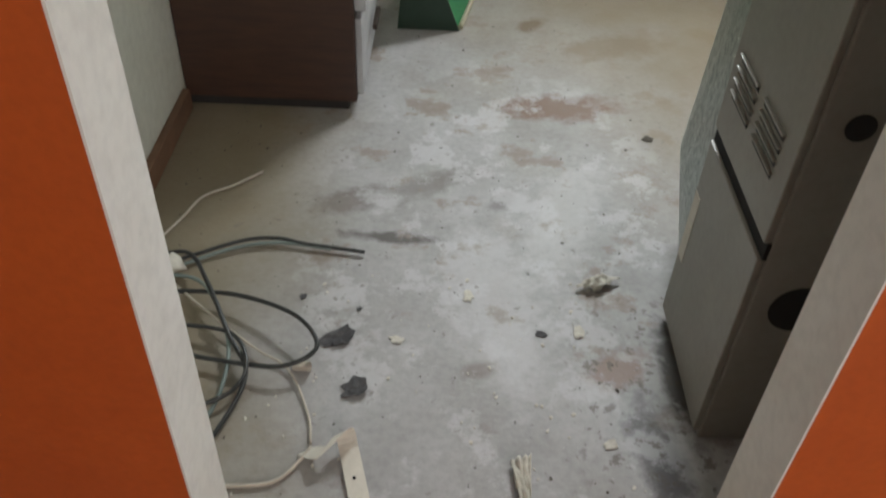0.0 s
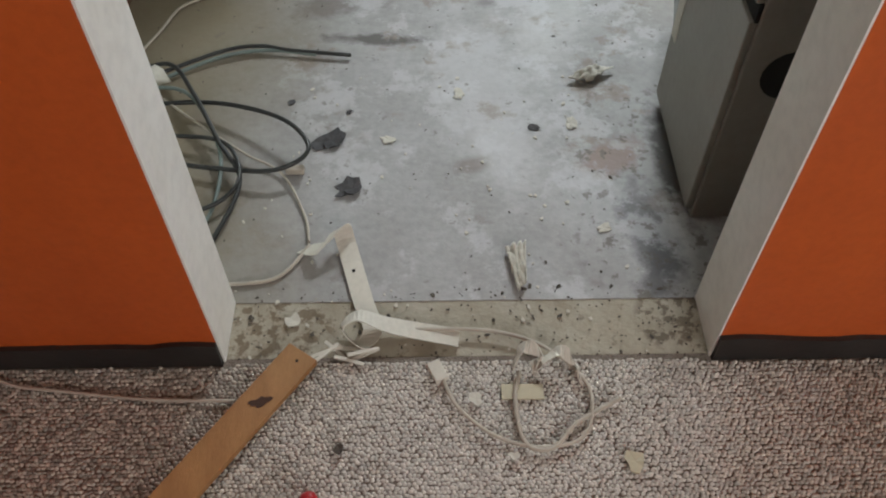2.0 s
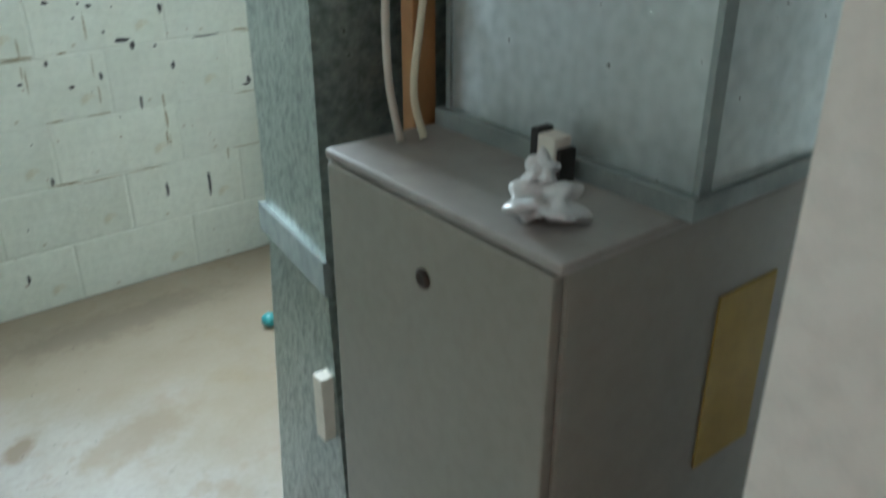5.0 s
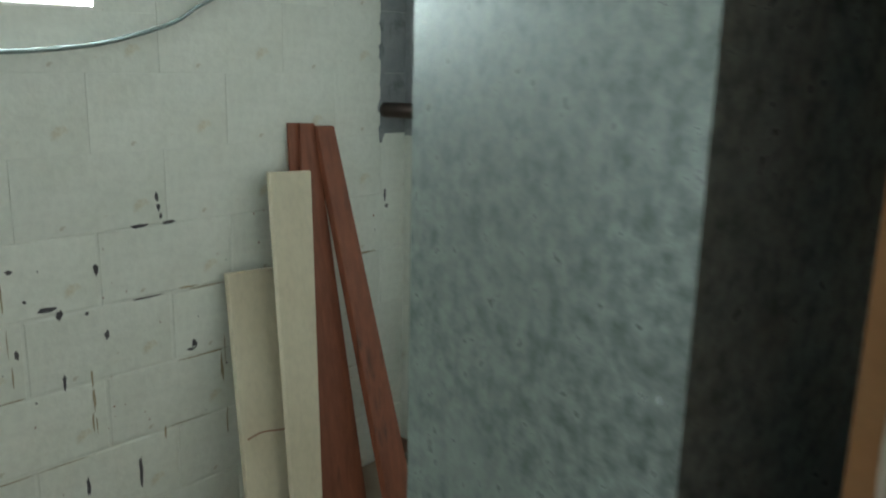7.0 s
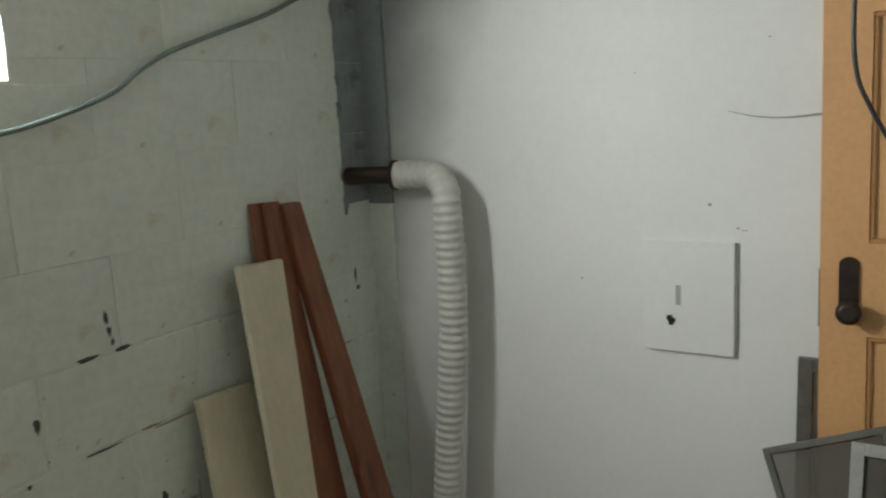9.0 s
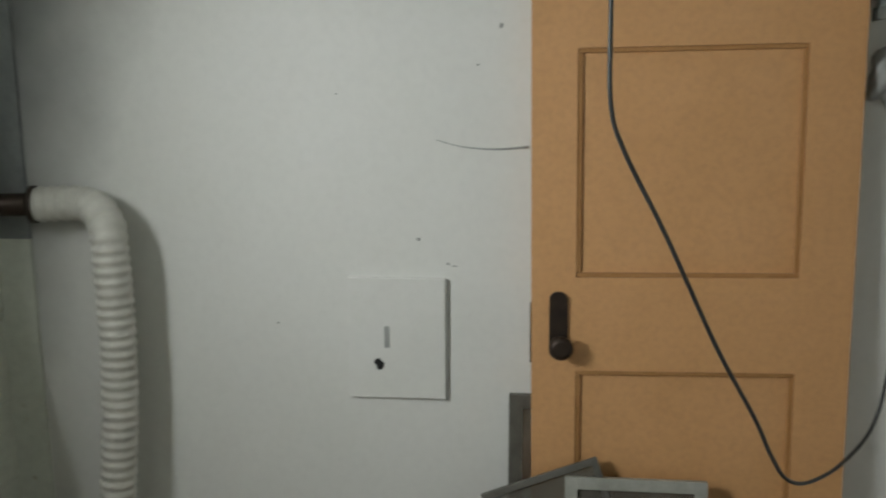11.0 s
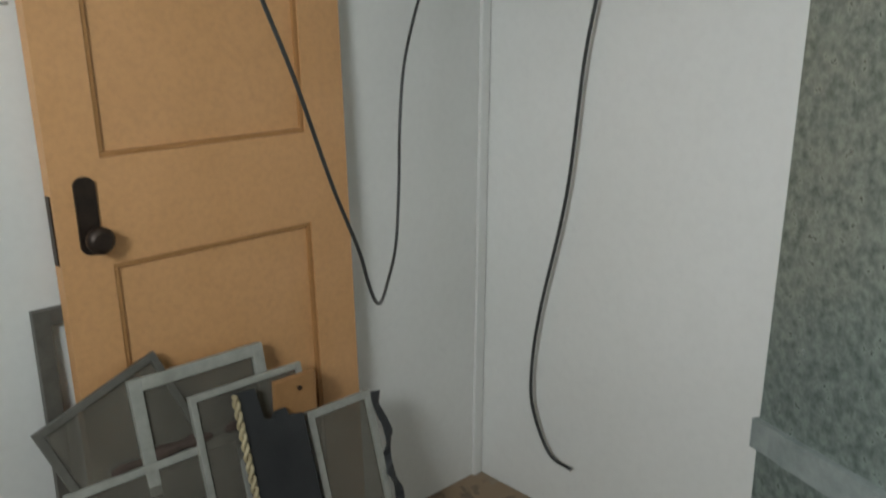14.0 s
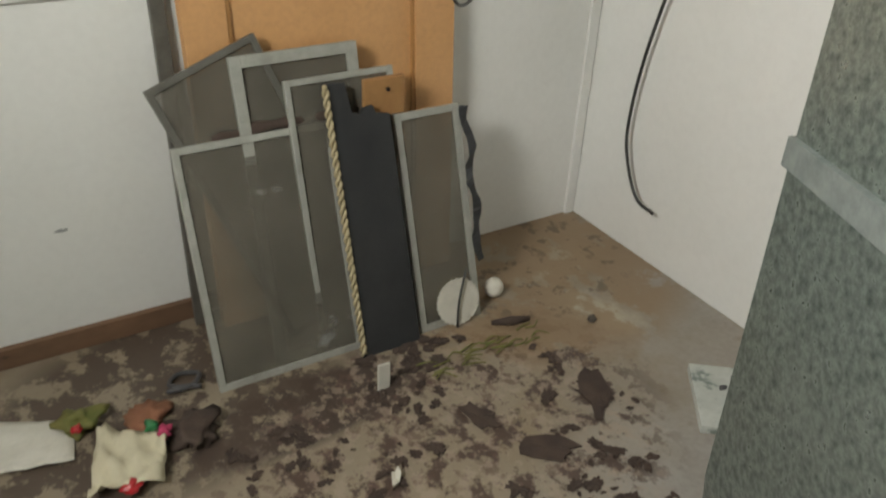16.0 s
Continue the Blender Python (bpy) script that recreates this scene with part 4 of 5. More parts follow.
strand([(-0.66, 0.56, 0.015), (-0.60, 0.58, 0.02), (-0.468, 0.568, 0.03), (-0.338, 0.504, 0.045), (-0.286, 0.43, 0.04), (-0.346, 0.387, 0.03), (-0.463, 0.403, 0.02), (-0.56, 0.425, 0.015), (-0.66, 0.44, 0.015)], 0.0046, M_CABLE)
strand([(-0.66, 0.50, 0.012), (-0.55, 0.49, 0.02), (-0.45, 0.46, 0.03), (-0.41, 0.38, 0.028), (-0.44, 0.32, 0.02), (-0.54, 0.28, 0.012)], 0.0042, M_CABLE)
strand([(-0.64, 0.62, 0.03), (-0.55, 0.60, 0.035), (-0.49, 0.52, 0.03), (-0.452, 0.42, 0.02), (-0.456, 0.30, 0.01), (-0.50, 0.22, 0.008)], 0.004, M_GCABLE)
strand([(-0.63, 0.68, 0.01), (-0.498, 0.753, 0.012), (-0.42, 0.765, 0.014), (-0.356, 0.752, 0.012), (-0.226, 0.736, 0.01)], 0.0042, M_CABLE)
strand([(-0.62, 0.665, 0.008), (-0.50, 0.735, 0.01), (-0.40, 0.755, 0.01), (-0.30, 0.742, 0.008)], 0.004, M_GCABLE)
strand([(-0.689, 0.731, 0.006), (-0.65, 0.83, 0.005), (-0.621, 0.913, 0.005), (-0.56, 0.96, 0.005), (-0.50, 1.02, 0.005)], 0.003, M_WCABLE)
strand([(-0.60, 0.60, 0.02), (-0.52, 0.53, 0.02), (-0.412, 0.445, 0.015), (-0.337, 0.398, 0.008), (-0.286, 0.299, 0.005), (-0.272, 0.235, 0.006)], 0.0025, M_WCABLE)
strand([(-0.27, 0.228, 0.008), (-0.30, 0.18, 0.006), (-0.335, 0.154, 0.005), (-0.413, 0.147, 0.005), (-0.47, 0.15, 0.005)], 0.0035, M_WCABLE)
part("plug", boxes((0.15, 0.185, -0.022, -0.008, 0.004, 0.018), bevel=0.002), M_WCABLE, coil)
part("wrapper", blob(bmesh.new(), (-0.15, 0.24, 0.02), 0.03, 0.5, 0.5, 4), M_PAPER, coil, "white torn wrapper")

# white ribbon, cord and debris in the doorway
rb = thing("white_ribbon", (-0.15, 0.08, 0), "creased white plastic ribbon lying across the threshold", "ribbon")
rp = [(-0.277, 0.221, 0.006), (-0.243, 0.205, 0.03), (-0.215, 0.238, 0.04), (-0.205, 0.225, 0.012), (-0.168, 0.099, 0.006), (-0.152, 0.055, 0.006), (-0.172, 0.02, 0.008), (-0.2, 0.045, 0.022), (-0.175, 0.062, 0.034), (-0.12, 0.05, 0.02), (-0.013, 0.035, 0.006)]
rs = [(1, 0.4, 0.3), (0.8, 1, 0.2), (1, 0.3, 0.5), (1, 0.3, 0), (1, 0.25, 0), (1, 0.2, 0), (0.6, -0.6, 0.5), (0.2, 1, 0.9), (-0.1, 1, 0.5), (-0.1, -1, -0.2), (-0.1, -1, 0)]
rs = rs[:7] + [(0.2, -1, 0.9), (0, -1, 0.5), (-0.1, -1, 0.2), (-0.1, -1, 0)]
cc = curve(rp, 6)
sd = [Vector(rs[min(i // 6, 10)]).lerp(Vector(rs[min(i // 6 + 1, 10)]), (i % 6) / 6) for i in range(len(cc))]
bm = ribbon(bmesh.new(), [p - Vector((-0.15, 0.08, 0)) for p in cc], 0.034, sd, 0.0008)
part("strip", bm, M_TAPE, rb)
for u, v in ((-0.055, 0.038), (-0.19, 0.17)):
    part("hole", tube(bmesh.new(), [(u + 0.15, v - 0.08, 0.008), (u + 0.15, v - 0.08, 0.0095)], 0.003, 8), M_HOLE, rb)
wc = thing("power_cord", (0.06, -0.06, 0), "thin white cord with a small plug curled on the carpet", "cable")
part("cord", tube(bmesh.new(), curve([(x - 0.06, y + 0.06, 0.012) for x, y in ((-0.10, 0.048), (0.0, 0.047), (0.059, 0.039), (0.115, 0.017), (0.164, -0.025), (0.187, -0.075), (0.169, -0.14), (0.106, -0.158), (0.037, -0.139), (-0.017, -0.092), (-0.041, -0.042))], 8), 0.0032, 8), M_WCABLE, wc)
bm = boxes((-0.011, 0.011, -0.018, 0.018, 0.006, 0.018), bevel=0.002)
bmesh.ops.transform(bm, verts=bm.verts, matrix=Matrix.Translation((-0.108, 0.03, 0)) @ Matrix.Rotation(radians(25), 4, "Z"))
part("plug", bm, M_TAPE, wc)
part("shred", ribbon(bmesh.new(), curve([(0.01, 0.035, 0.012), (0.025, 0.055, 0.04), (0.055, 0.05, 0.03), (0.04, 0.03, 0.015), (0.08, 0.05, 0.035), (0.105, 0.04, 0.02), (0.115, 0.01, 0.012)], 6), 0.022, [(0.3 * math.sin(k), 1, 0.8 * math.cos(k * 0.7)) for k in range(37)], 0.0008), M_TAPE, wc, "crumpled white ribbon scrap")
part("twine", tube(bmesh.new(), curve([(0.02, 0.03, 0.01), (0.01, -0.02, 0.012), (0.02, -0.09, 0.012), (0.06, -0.1, 0.012), (0.1, -0.06, 0.012), (0.17, -0.02, 0.012)], 8), 0.004, 6, lambda u: 1 + 0.3 * math.sin(u * 120)), M_WCABLE, wc)
single("tan_scrap", boxes((0.05, 0.115, -0.078, -0.052, 0.006, 0.010), bevel=0.001), M_CREAM, "flat tan cardboard scrap on the carpet", "scrap", (0.08, -0.065, 0.006))
rnd = random.Random(21)
for x, y, r, mt, lb in ((0.238, -0.181, 0.02, M_CREAM, "dry tan leaf on the carpet"), (0.062, -0.171, 0.009, M_PAPER, "white crumb on the carpet"), (0.01, -0.078, 0.012, M_PAPER, "white fluff on the carpet"), (-0.285, 0.073, 0.016, M_PAPER, "pale chip of plaster on the threshold"), (-0.194, -0.155, 0.010, M_DIRT, "dark clod on the carpet")):
    single("scrap", flake(bmesh.new(), x, y, 0.008 if y < 0 else 0.0, r, rnd, 9, 0.003, 0.003), mt, lb, "scrap", (x, y, 0))
single("red_bead", blob(bmesh.new(), (-0.231, -0.236, 0.018), 0.014, 0.9, 0.03, 1, 2), M_RED, "shiny red bead on the carpet", "bead", (-0.231, -0.236, 0.005))
bd_ = thing("tan_board", (-0.26, 0.0, 0), "tan wooden lath lying over the carpet edge", "wood")
bm = boxes((-0.028, 0.028, -0.62, 0.0, 0.004, 0.016), bevel=0.001)
bmesh.ops.transform(bm, verts=bm.verts, matrix=Matrix.Translation((0.0, 0.005, 0.004)) @ Matrix.Rotation(radians(-35), 4, "Z"))
part("lath", bm, M_TAN, bd_)
part("burn_mark", flake(bmesh.new(), -0.058, -0.083, 0.0205, 0.02, rnd, 14, 0.0004, 0, 0.45, 0.3), M_BROWN, bd_, "dark scorch mark")
part("nail_hole", tube(bmesh.new(), [(-0.008, -0.012, 0.0195), (-0.008, -0.012, 0.0208)], 0.0025, 8), M_HOLE, bd_)
cable("thin_cord", [(-0.95, 0.0 - 0.012, 0.01), (-0.786, -0.02, 0.01), (-0.70, -0.045, 0.01), (-0.624, -0.055, 0.01), (-0.5, -0.07, 0.01), (-0.361, -0.075, 0.01)], 0.003, M_WCABLE, "thin off-white cord along the black cove base")
for k in range(7):
    a = rnd.uniform(-0.8, 0.8)
    x, y = -0.19 + rnd.uniform(-0.035, 0.035), 0.0 + rnd.uniform(-0.018, 0.02)
    bm = boxes((-0.025, 0.025, -0.003, 0.003, 0.005, 0.007))
    bmesh.ops.transform(bm, verts=bm.verts, matrix=Matrix.Translation((x, y, 0.002 * k)) @ Matrix.Rotation(a, 4, "Z"))
    single("splinter", bm, M_TAPE, "short white plastic splinter on the threshold", "splinter", (x, y, 0.002 * k), group="splinters by the ribbon")

# scraps, chips and stains on the concrete
for x, y, r, mt, lb in ((-0.258, 0.49, 0.042, M_CHIP, "dark grey torn flooring chip"), (-0.21, 0.365, 0.034, M_CHIP, "dark grey torn flooring chip"), (0.147, 0.52, 0.014, M_CHIP, "small black crumb on the concrete"), (-0.34, 0.60, 0.01, M_CHIP, "small dark chip on the concrete"), (-0.22, 0.57, 0.009, M_CHIP, "small dark chip on the concrete"),
                         (0.252, 0.262, 0.018, M_PAPER, "white plaster chip on the concrete"), (0.22, 0.53, 0.02, M_PAPER, "white plaster smear on the concrete"), (-0.14, 0.49, 0.018, M_PAPER, "white plaster smear on the concrete"),
                         (0.475, 1.24, 0.02, M_DIRT, "dark crumb on the concrete"), (0.0, 0.62, 0.018, M_PAPER, "white plaster smear on the concrete")):
    bm = flake(bmesh.new(), x, y, 0.0006, r, rnd, 13, 0.0015, 0.005 if r > 0.03 else 0.002, 0.7, rnd.uniform(0, 3))
    if r > 0.033:
        flake(bm, x + 0.008, y - 0.004, 0.004, r * 0.6, rnd, 11, 0.0015, 0.007, 0.8, 1)
    single("floor_scrap", bm, mt, lb, "scrap", (x, y, 0))
bm = bmesh.new()
for k in range(520):
    x, y = rnd.uniform(-0.42, 0.44), rnd.uniform(0.0, 0.14)
    if rnd.random() < 0.45:
        x, y = rnd.uniform(-0.7, 0.45), rnd.uniform(0.1, 2.3)
    flake(bm, x, y, 0.0, rnd.uniform(0.001, 0.0032) * (1 + 1.2 * (rnd.random() < 0.12)), rnd, 6, rnd.uniform(0.0005, 0.0022), 0, 0.6, rnd.uniform(0, 3))
single("floor_grit", bm, M_DIRT, "scattered dark grit and crumbs on the floor", "grit", (0, 0.1, 0), kind="stuff")
bm = bmesh.new()
for k in range(90):
    x, y = rnd.uniform(-0.4, 0.44), rnd.uniform(0.0, 0.7)
    flake(bm, x, y, 0.0, rnd.uniform(0.0015, 0.006), rnd, 6, 0.002, 0, 0.7, rnd.uniform(0, 3))
single("plaster_crumbs", bm, M_PAPER, "scattered white plaster crumbs on the floor", "crumbs", (0, 0.1, 0), kind="stuff")
single("turquoise_cup", blob(bmesh.new(), (0.975, 2.03, 0.022), 0.026, 0.9, 0.1, 5), M_BLUE, "small turquoise plastic scrap on the floor", "scrap", (0.975, 2.03, 0))

# peeled backing and rubbish at the far end
bm = bmesh.new()
for k in range(150):
    x, y = rnd.uniform(0.95, 1.72), rnd.uniform(0.45, 1.55)
    if noise.noise(Vector((x * 3.2, y * 3.2, 2))) < 0.02 or x + 0.55 * y > 2.35 - 0.2 * rnd.random() or y < 0.56:
        continue
    for q in range(4):
        flake(bm, x + rnd.uniform(-0.03, 0.03), y + rnd.uniform(-0.03, 0.03), 0.0003 + 0.0004 * q, rnd.uniform(0.006, 0.026), rnd, 22, 0.0006 + 0.001 * rnd.random(), 0.004, rnd.uniform(0.45, 0.8), rnd.uniform(0, 3))
single("peeled_backing", bm, M_PEEL, "dark brown patches of peeled floor backing", "flooring", (1.4, 1.0, 0), kind="stuff")
single("backing_sheet", flake(bmesh.new(), 1.415, 0.915, 0.001, 0.06, rnd, 14, 0.003, 0.004, 0.6, 0.2), M_PEEL, "torn square of dark brown backing", "flooring", (1.415, 0.915, 0))
single("backing_sheet", flake(bmesh.new(), 1.265, 0.84, 0.001, 0.08, rnd, 16, 0.003, 0.004, 0.5, 0.9), M_PEEL, "torn piece of dark brown backing", "flooring", (1.265, 0.84, 0))
single("backing_sheet", flake(bmesh.new(), 1.35, 0.63, 0.001, 0.09, rnd, 16, 0.003, 0.004, 0.45, 2.6), M_PEEL, "long torn piece of dark brown backing", "flooring", (1.35, 0.63, 0))
def sheet(name, pts, mt, label, cat, seed, crumple=0.006, sub=10):
    """A crumpled sheet over four corners."""
    a, b, c, d = (Vector((*p, 0.004)) for p in pts)
    bm = bmesh.new()
    g = [[bm.verts.new(a.lerp(b, i / sub).lerp(d.lerp(c, i / sub), j / sub) + Vector((0, 0, crumple * (0.6 + noise.noise(Vector((i * 0.45, j * 0.45, seed))))))) for i in range(sub + 1)] for j in range(sub + 1)]
    for j in range(sub):
        for i in range(sub):
            bm.faces.new((g[j][i], g[j][i + 1], g[j + 1][i + 1], g[j + 1][i])).smooth = True
    ob = single(name, bm, mt, label, cat, (*pts[0], 0.0))
    ob.modifiers.new("thickness", "SOLIDIFY").thickness = 0.0015
    return ob


sheet("paper_sheet", ((1.90, 1.86), (1.82, 1.70), (1.70, 1.72), (1.74, 1.90)), M_PAPER, "dirty white paper sheet on the floor", "paper", 1)
sheet("foil_scrap", ((0.072, 0.215), (0.108, 0.225), (0.104, 0.14), (0.088, 0.122)), M_PAPER, "crushed white foil on the concrete", "scrap", 6, 0.014, 14)
sheet("foil_scrap", ((0.225, 0.655), (0.275, 0.69), (0.325, 0.685), (0.27, 0.645)), M_PAPER, "crumpled white foil scrap on the concrete", "scrap", 8, 0.014, 14)
sheet("cloth_rag", ((1.74, 1.66), (1.66, 1.54), (1.54, 1.58), (1.56, 1.72)), M_CREAM, "crumpled cream cloth on the floor", "cloth", 3, 0.05)
single("rag", blob(bmesh.new(), (1.66, 1.49, 0.02), 0.05, 0.4, 0.5, 7, 3), M_PEEL, "crumpled dark brown rag on the floor", "rag", (1.66, 1.49, 0))
single("rag", blob(bmesh.new(), (1.75, 1.56, 0.015), 0.04, 0.4, 0.5, 9, 3), M_RUST, "crumpled rust-coloured rag on the floor", "rag", (1.75, 1.56, 0))
single("toy_scrap", blob(bmesh.new(), (1.66, 1.545, 0.04), 0.015, 0.7, 0.5, 11, 3), M_PINK, "bright pink fabric scrap on the rubbish", "scrap", (1.66, 1.545, 0.03))
single("toy_scrap", blob(bmesh.new(), (1.68, 1.565, 0.05), 0.014, 0.7, 0.5, 12), M_GREEN, "bright green plastic scrap on the rubbish", "scrap", (1.68, 1.565, 0.03))
single("green_tuft", blob(bmesh.new(), (1.80, 1.69, 0.02), 0.035, 0.6, 0.6, 13, 3), M_LEAF, "dull green artificial foliage tuft on the floor", "foliage", (1.80, 1.69, 0))
single("red_flower", blob(bmesh.new(), (1.765, 1.70, 0.03), 0.011, 0.8, 0.4, 14), M_RED, "small red artificial flower in the rubbish", "flower", (1.765, 1.70, 0.02))
single("red_flower", blob(bmesh.new(), (1.55, 1.64, 0.03), 0.017, 0.6, 0.4, 15, 3), M_RED, "dark red artificial flower on the cloth", "flower", (1.55, 1.64, 0.02))
single("wire_scrap", tube(bmesh.new(), curve([(1.82, 1.50, 0.006), (1.80, 1.45, 0.02), (1.84, 1.42, 0.015), (1.87, 1.46, 0.006), (1.83, 1.49, 0.012), (1.79, 1.43, 0.02)], 8), 0.006, 6), M_CHIP, "tangled dark wire scrap on the floor", "wire", (1.82, 1.5, 0))
single("white_shard", flake(bmesh.new(), 1.34, 1.17, 0.004, 0.03, rnd, 10, 0.006, 0.012, 0.35, 2.5), M_PAPER, "curved white shard on the floor", "shard", (1.34, 1.17, 0))
tb = thing("patterned_board", pose(1.16, 0.34, 0.0, 0, 0, -38), "white patterned board lying on the floor by the duct", "board")
part("board", boxes((-0.12, 0.10, -0.11, 0.12, 0.0, 0.022), bevel=0.002), M_TILE, tb)
for k in range(4):
    part("motif", flake(bmesh.new(), -0.06 + 0.04 * k, 0.05 - 0.03 * (k % 2), 0.0221, 0.016, rnd, 10, 0.0005, 0, 0.6, k), M_CHIP, tb)
lf = bmesh.new()
for k in range(26):
    x, y = 1.60 + rnd.uniform(-0.03, 0.04), 0.62 + rnd.random() * 0.35
    ribbon(lf, curve([(x, y, 0.004), (x + rnd.uniform(-0.012, 0.012), y - 0.025, 0.010 * rnd.random() + 0.005), (x + rnd.uniform(-0.016, 0.016), y - 0.05, 0.004)], 4), 0.004, (1, rnd.uniform(-0.4, 0.4), 0.2), 0.0006)
single("dry_grass", lf, M_LEAF, "dry yellow-green leaf strips below the screens", "leaves", (1.6, 0.75, 0), kind="stuff")
single("bark_scrap", tube(bmesh.new(), [(1.69, 0.70, 0.01), (1.67, 0.65, 0.012), (1.66, 0.6, 0.01)], 0.012, 7, lambda u: 0.5 + math.sin(u * 3.1) * 0.6), M_PEEL, "dark bark-like scrap on the floor", "scrap", (1.67, 0.65, 0))
single("pebble", blob(bmesh.new(), (1.58, 0.455, 0.01), 0.012, 0.9, 0.2, 3), M_DIRT, "small dark pebble on the concrete", "pebble", (1.58, 0.455, 0))

# ---------------------------------------------------------------- on and behind the furnace
single("plastic_bag", blob(blob(bmesh.new(), (0.448, 0.350, FZ + 0.018), 0.024, 0.6, 0.45, 2, 4), (0.454, 0.362, FZ + 0.038), 0.012, 1.1, 0.4, 5, 4), M_FOIL, "crumpled clear foil bag on the furnace top", "bag", (0.445, 0.352, FZ))
sw = thing("thermostat_relay", (0.515, 0.41, FZ), "small white and black control box on the furnace", "relay")
part("housing", boxes((-0.010, 0.010, -0.012, 0.010, 0.004, 0.045), bevel=0.002), M_TAPE, sw)
part("cap", boxes((-0.009, 0.011, 0.0105, 0.020, 0.004, 0.048), bevel=0.002), M_BLACK, sw)
part("cap", boxes((-0.009, 0.011, -0.018, -0.0125, 0.004, 0.036), bevel=0.002), M_BLACK, sw)
single("timber_stud", boxes((0.51, 0.54, 0.609, 0.629, 0.0, H), bevel=0.002), M_TAN, "upright tan timber stud behind the furnace", "stud", (0.525, 0.62, 0))
cable("white_cable", [(0.465, 0.57, FZ + 0.006), (0.463, 0.585, FZ + 0.07), (0.475, 0.60, FZ + 0.16), (0.505, 0.602, FZ + 0.24), (0.535, 0.60, FZ + 0.35), (0.545, 0.60, H)], 0.004, M_WCABLE, "white cable looping up behind the furnace")
cable("tan_cable", [(0.49, 0.565, FZ + 0.006), (0.493, 0.585, FZ + 0.05), (0.515, 0.60, FZ + 0.12), (0.527, 0.60, FZ + 0.2), (0.52, 0.60, FZ + 0.3), (0.515, 0.60, H)], 0.004, M_CREAM, "tan cable tied along the timber stud")

# white fitting and torn insulation where the trunk meets the wall
fb = thing("duct_fitting", (1.98, 0.66, 1.70), "white board patch with tan insulation on the duct", "patch")
part("patch", boxes((-0.09, 0.08, -0.019, 0.006, 0.0, 0.30), bevel=0.002), M_TAPE, fb)
part("insulation", blob(bmesh.new(), (-0.02, 0.012, 0.03), 0.035, 0.6, 0.6, 4, 3), M_CREAM, fb, "torn tan insulation")
part("opening", boxes((-0.04, 0.03, 0.006, 0.009, 0.05, 0.12)), M_BROWN, fb)
single("plaster_tuft", blob(bmesh.new(), (XE - 0.005, 0.60, 1.55), 0.036, 1.6, 0.35, 8, 3), M_GREYP, "grey crumbling plaster lump on the wall by the door", "plaster", (XE, 0.61, 1.52))
structure("corner_trim", boxes((XE - 0.012, XE - 0.0005, YS + 0.002, YS + 0.035, 0, 1.67), bevel=0.002), M_WHITE, "white corner moulding of the room", "trim")

# scars on the painted block wall: chips of missing paint
def scar(x, z, w, h, seed, plane="n", mt=M_CHIP):
    r2 = random.Random(seed)
    bm = flake(bmesh.new(), 0, 0, 0, 0.5, r2, 12, 0.0006)
    for v in bm.verts:
        v.co = (x + v.co.x * w, YN - 0.0016 - v.co.z, z + v.co.y * h) if plane == "n" else (XE - 0.0006 - v.co.z, x + v.co.x * w, z + v.co.y * h)
    bmesh.ops.recalc_face_normals(bm, faces=bm.faces)
    return part("paint_scar", bm, mt, wall_n if plane == "n" else wall_e)


rnd = random.Random(77)
for x, z, w, h in ((1.143, 1.075, 0.012, 0.03), (1.147, 1.045, 0.012, 0.03), (1.152, 1.02, 0.01, 0.02), (1.09, 1.0, 0.06, 0.012), (1.175, 1.0, 0.05, 0.012), (0.962, 0.9, 0.016, 0.035), (0.75, 0.93, 0.022, 0.012), (0.72, 0.94, 0.010, 0.009), (1.235, 0.635, 0.02, 0.03), (1.225, 0.62, 0.03, 0.012), (0.83, 0.82, 0.05, 0.014), (0.86, 0.80, 0.02, 0.03), (0.93, 0.79, 0.014, 0.012), (1.99, 0.99, 0.012, 0.06), (2.0, 0.95, 0.02, 0.02), (1.36, 0.7, 0.012, 0.03), (1.37, 0.62, 0.014, 0.05), (1.10, 0.80, 0.10, 0.006), (0.75, 0.72, 0.012, 0.03),
                    (0.70, 1.15, 0.012, 0.05), (0.52, 0.73, 0.018, 0.012), (0.60, 0.78, 0.012, 0.02), (0.9, 0.31, 0.012, 0.07), (0.98, 0.72, 0.015, 0.03), (0.86, 0.62, 0.012, 0.05), (0.66, 0.70, 0.02, 0.014), (0.42, 0.12, 0.012, 0.04), (1.05, 0.30, 0.012, 0.1), (0.55, 0.42, 0.012, 0.04), (0.78, 0.85, 0.014, 0.01), (0.70, 0.9, 0.01, 0.01), (0.63, 0.95, 0.02, 0.015)):
    scar(x, z, w, h, rnd.random())
for k in range(26):
    row = rnd.choice((0.4, 0.6, 0.8))
    scar(rnd.uniform(0.45, 1.9), row + rnd.uniform(-0.006, 0.006), rnd.uniform(0.03, 0.16), rnd.uniform(0.003, 0.008), rnd.random(), "n", M_STREAK)
for k in range(16):
    scar(rnd.choice((0.53, 0.73, 0.93, 1.13, 1.33)) + rnd.uniform(-0.01, 0.01), rnd.uniform(0.35, 0.95), rnd.uniform(0.003, 0.009), rnd.uniform(0.03, 0.12), rnd.random(), "n", M_STREAK)
for k in range(60):
    scar(rnd.uniform(0.3, 2.05), rnd.uniform(0.1, 1.0), rnd.uniform(0.002, 0.008), rnd.uniform(0.002, 0.01), rnd.random(), "n", M_RUST if k % 3 else M_CHIP)
for k in range(7):
    scar(1.97 + rnd.uniform(-0.01, 0.008), 1.2 + k * 0.09, 0.03, 0.07, rnd.random(), "n", M_BARE)
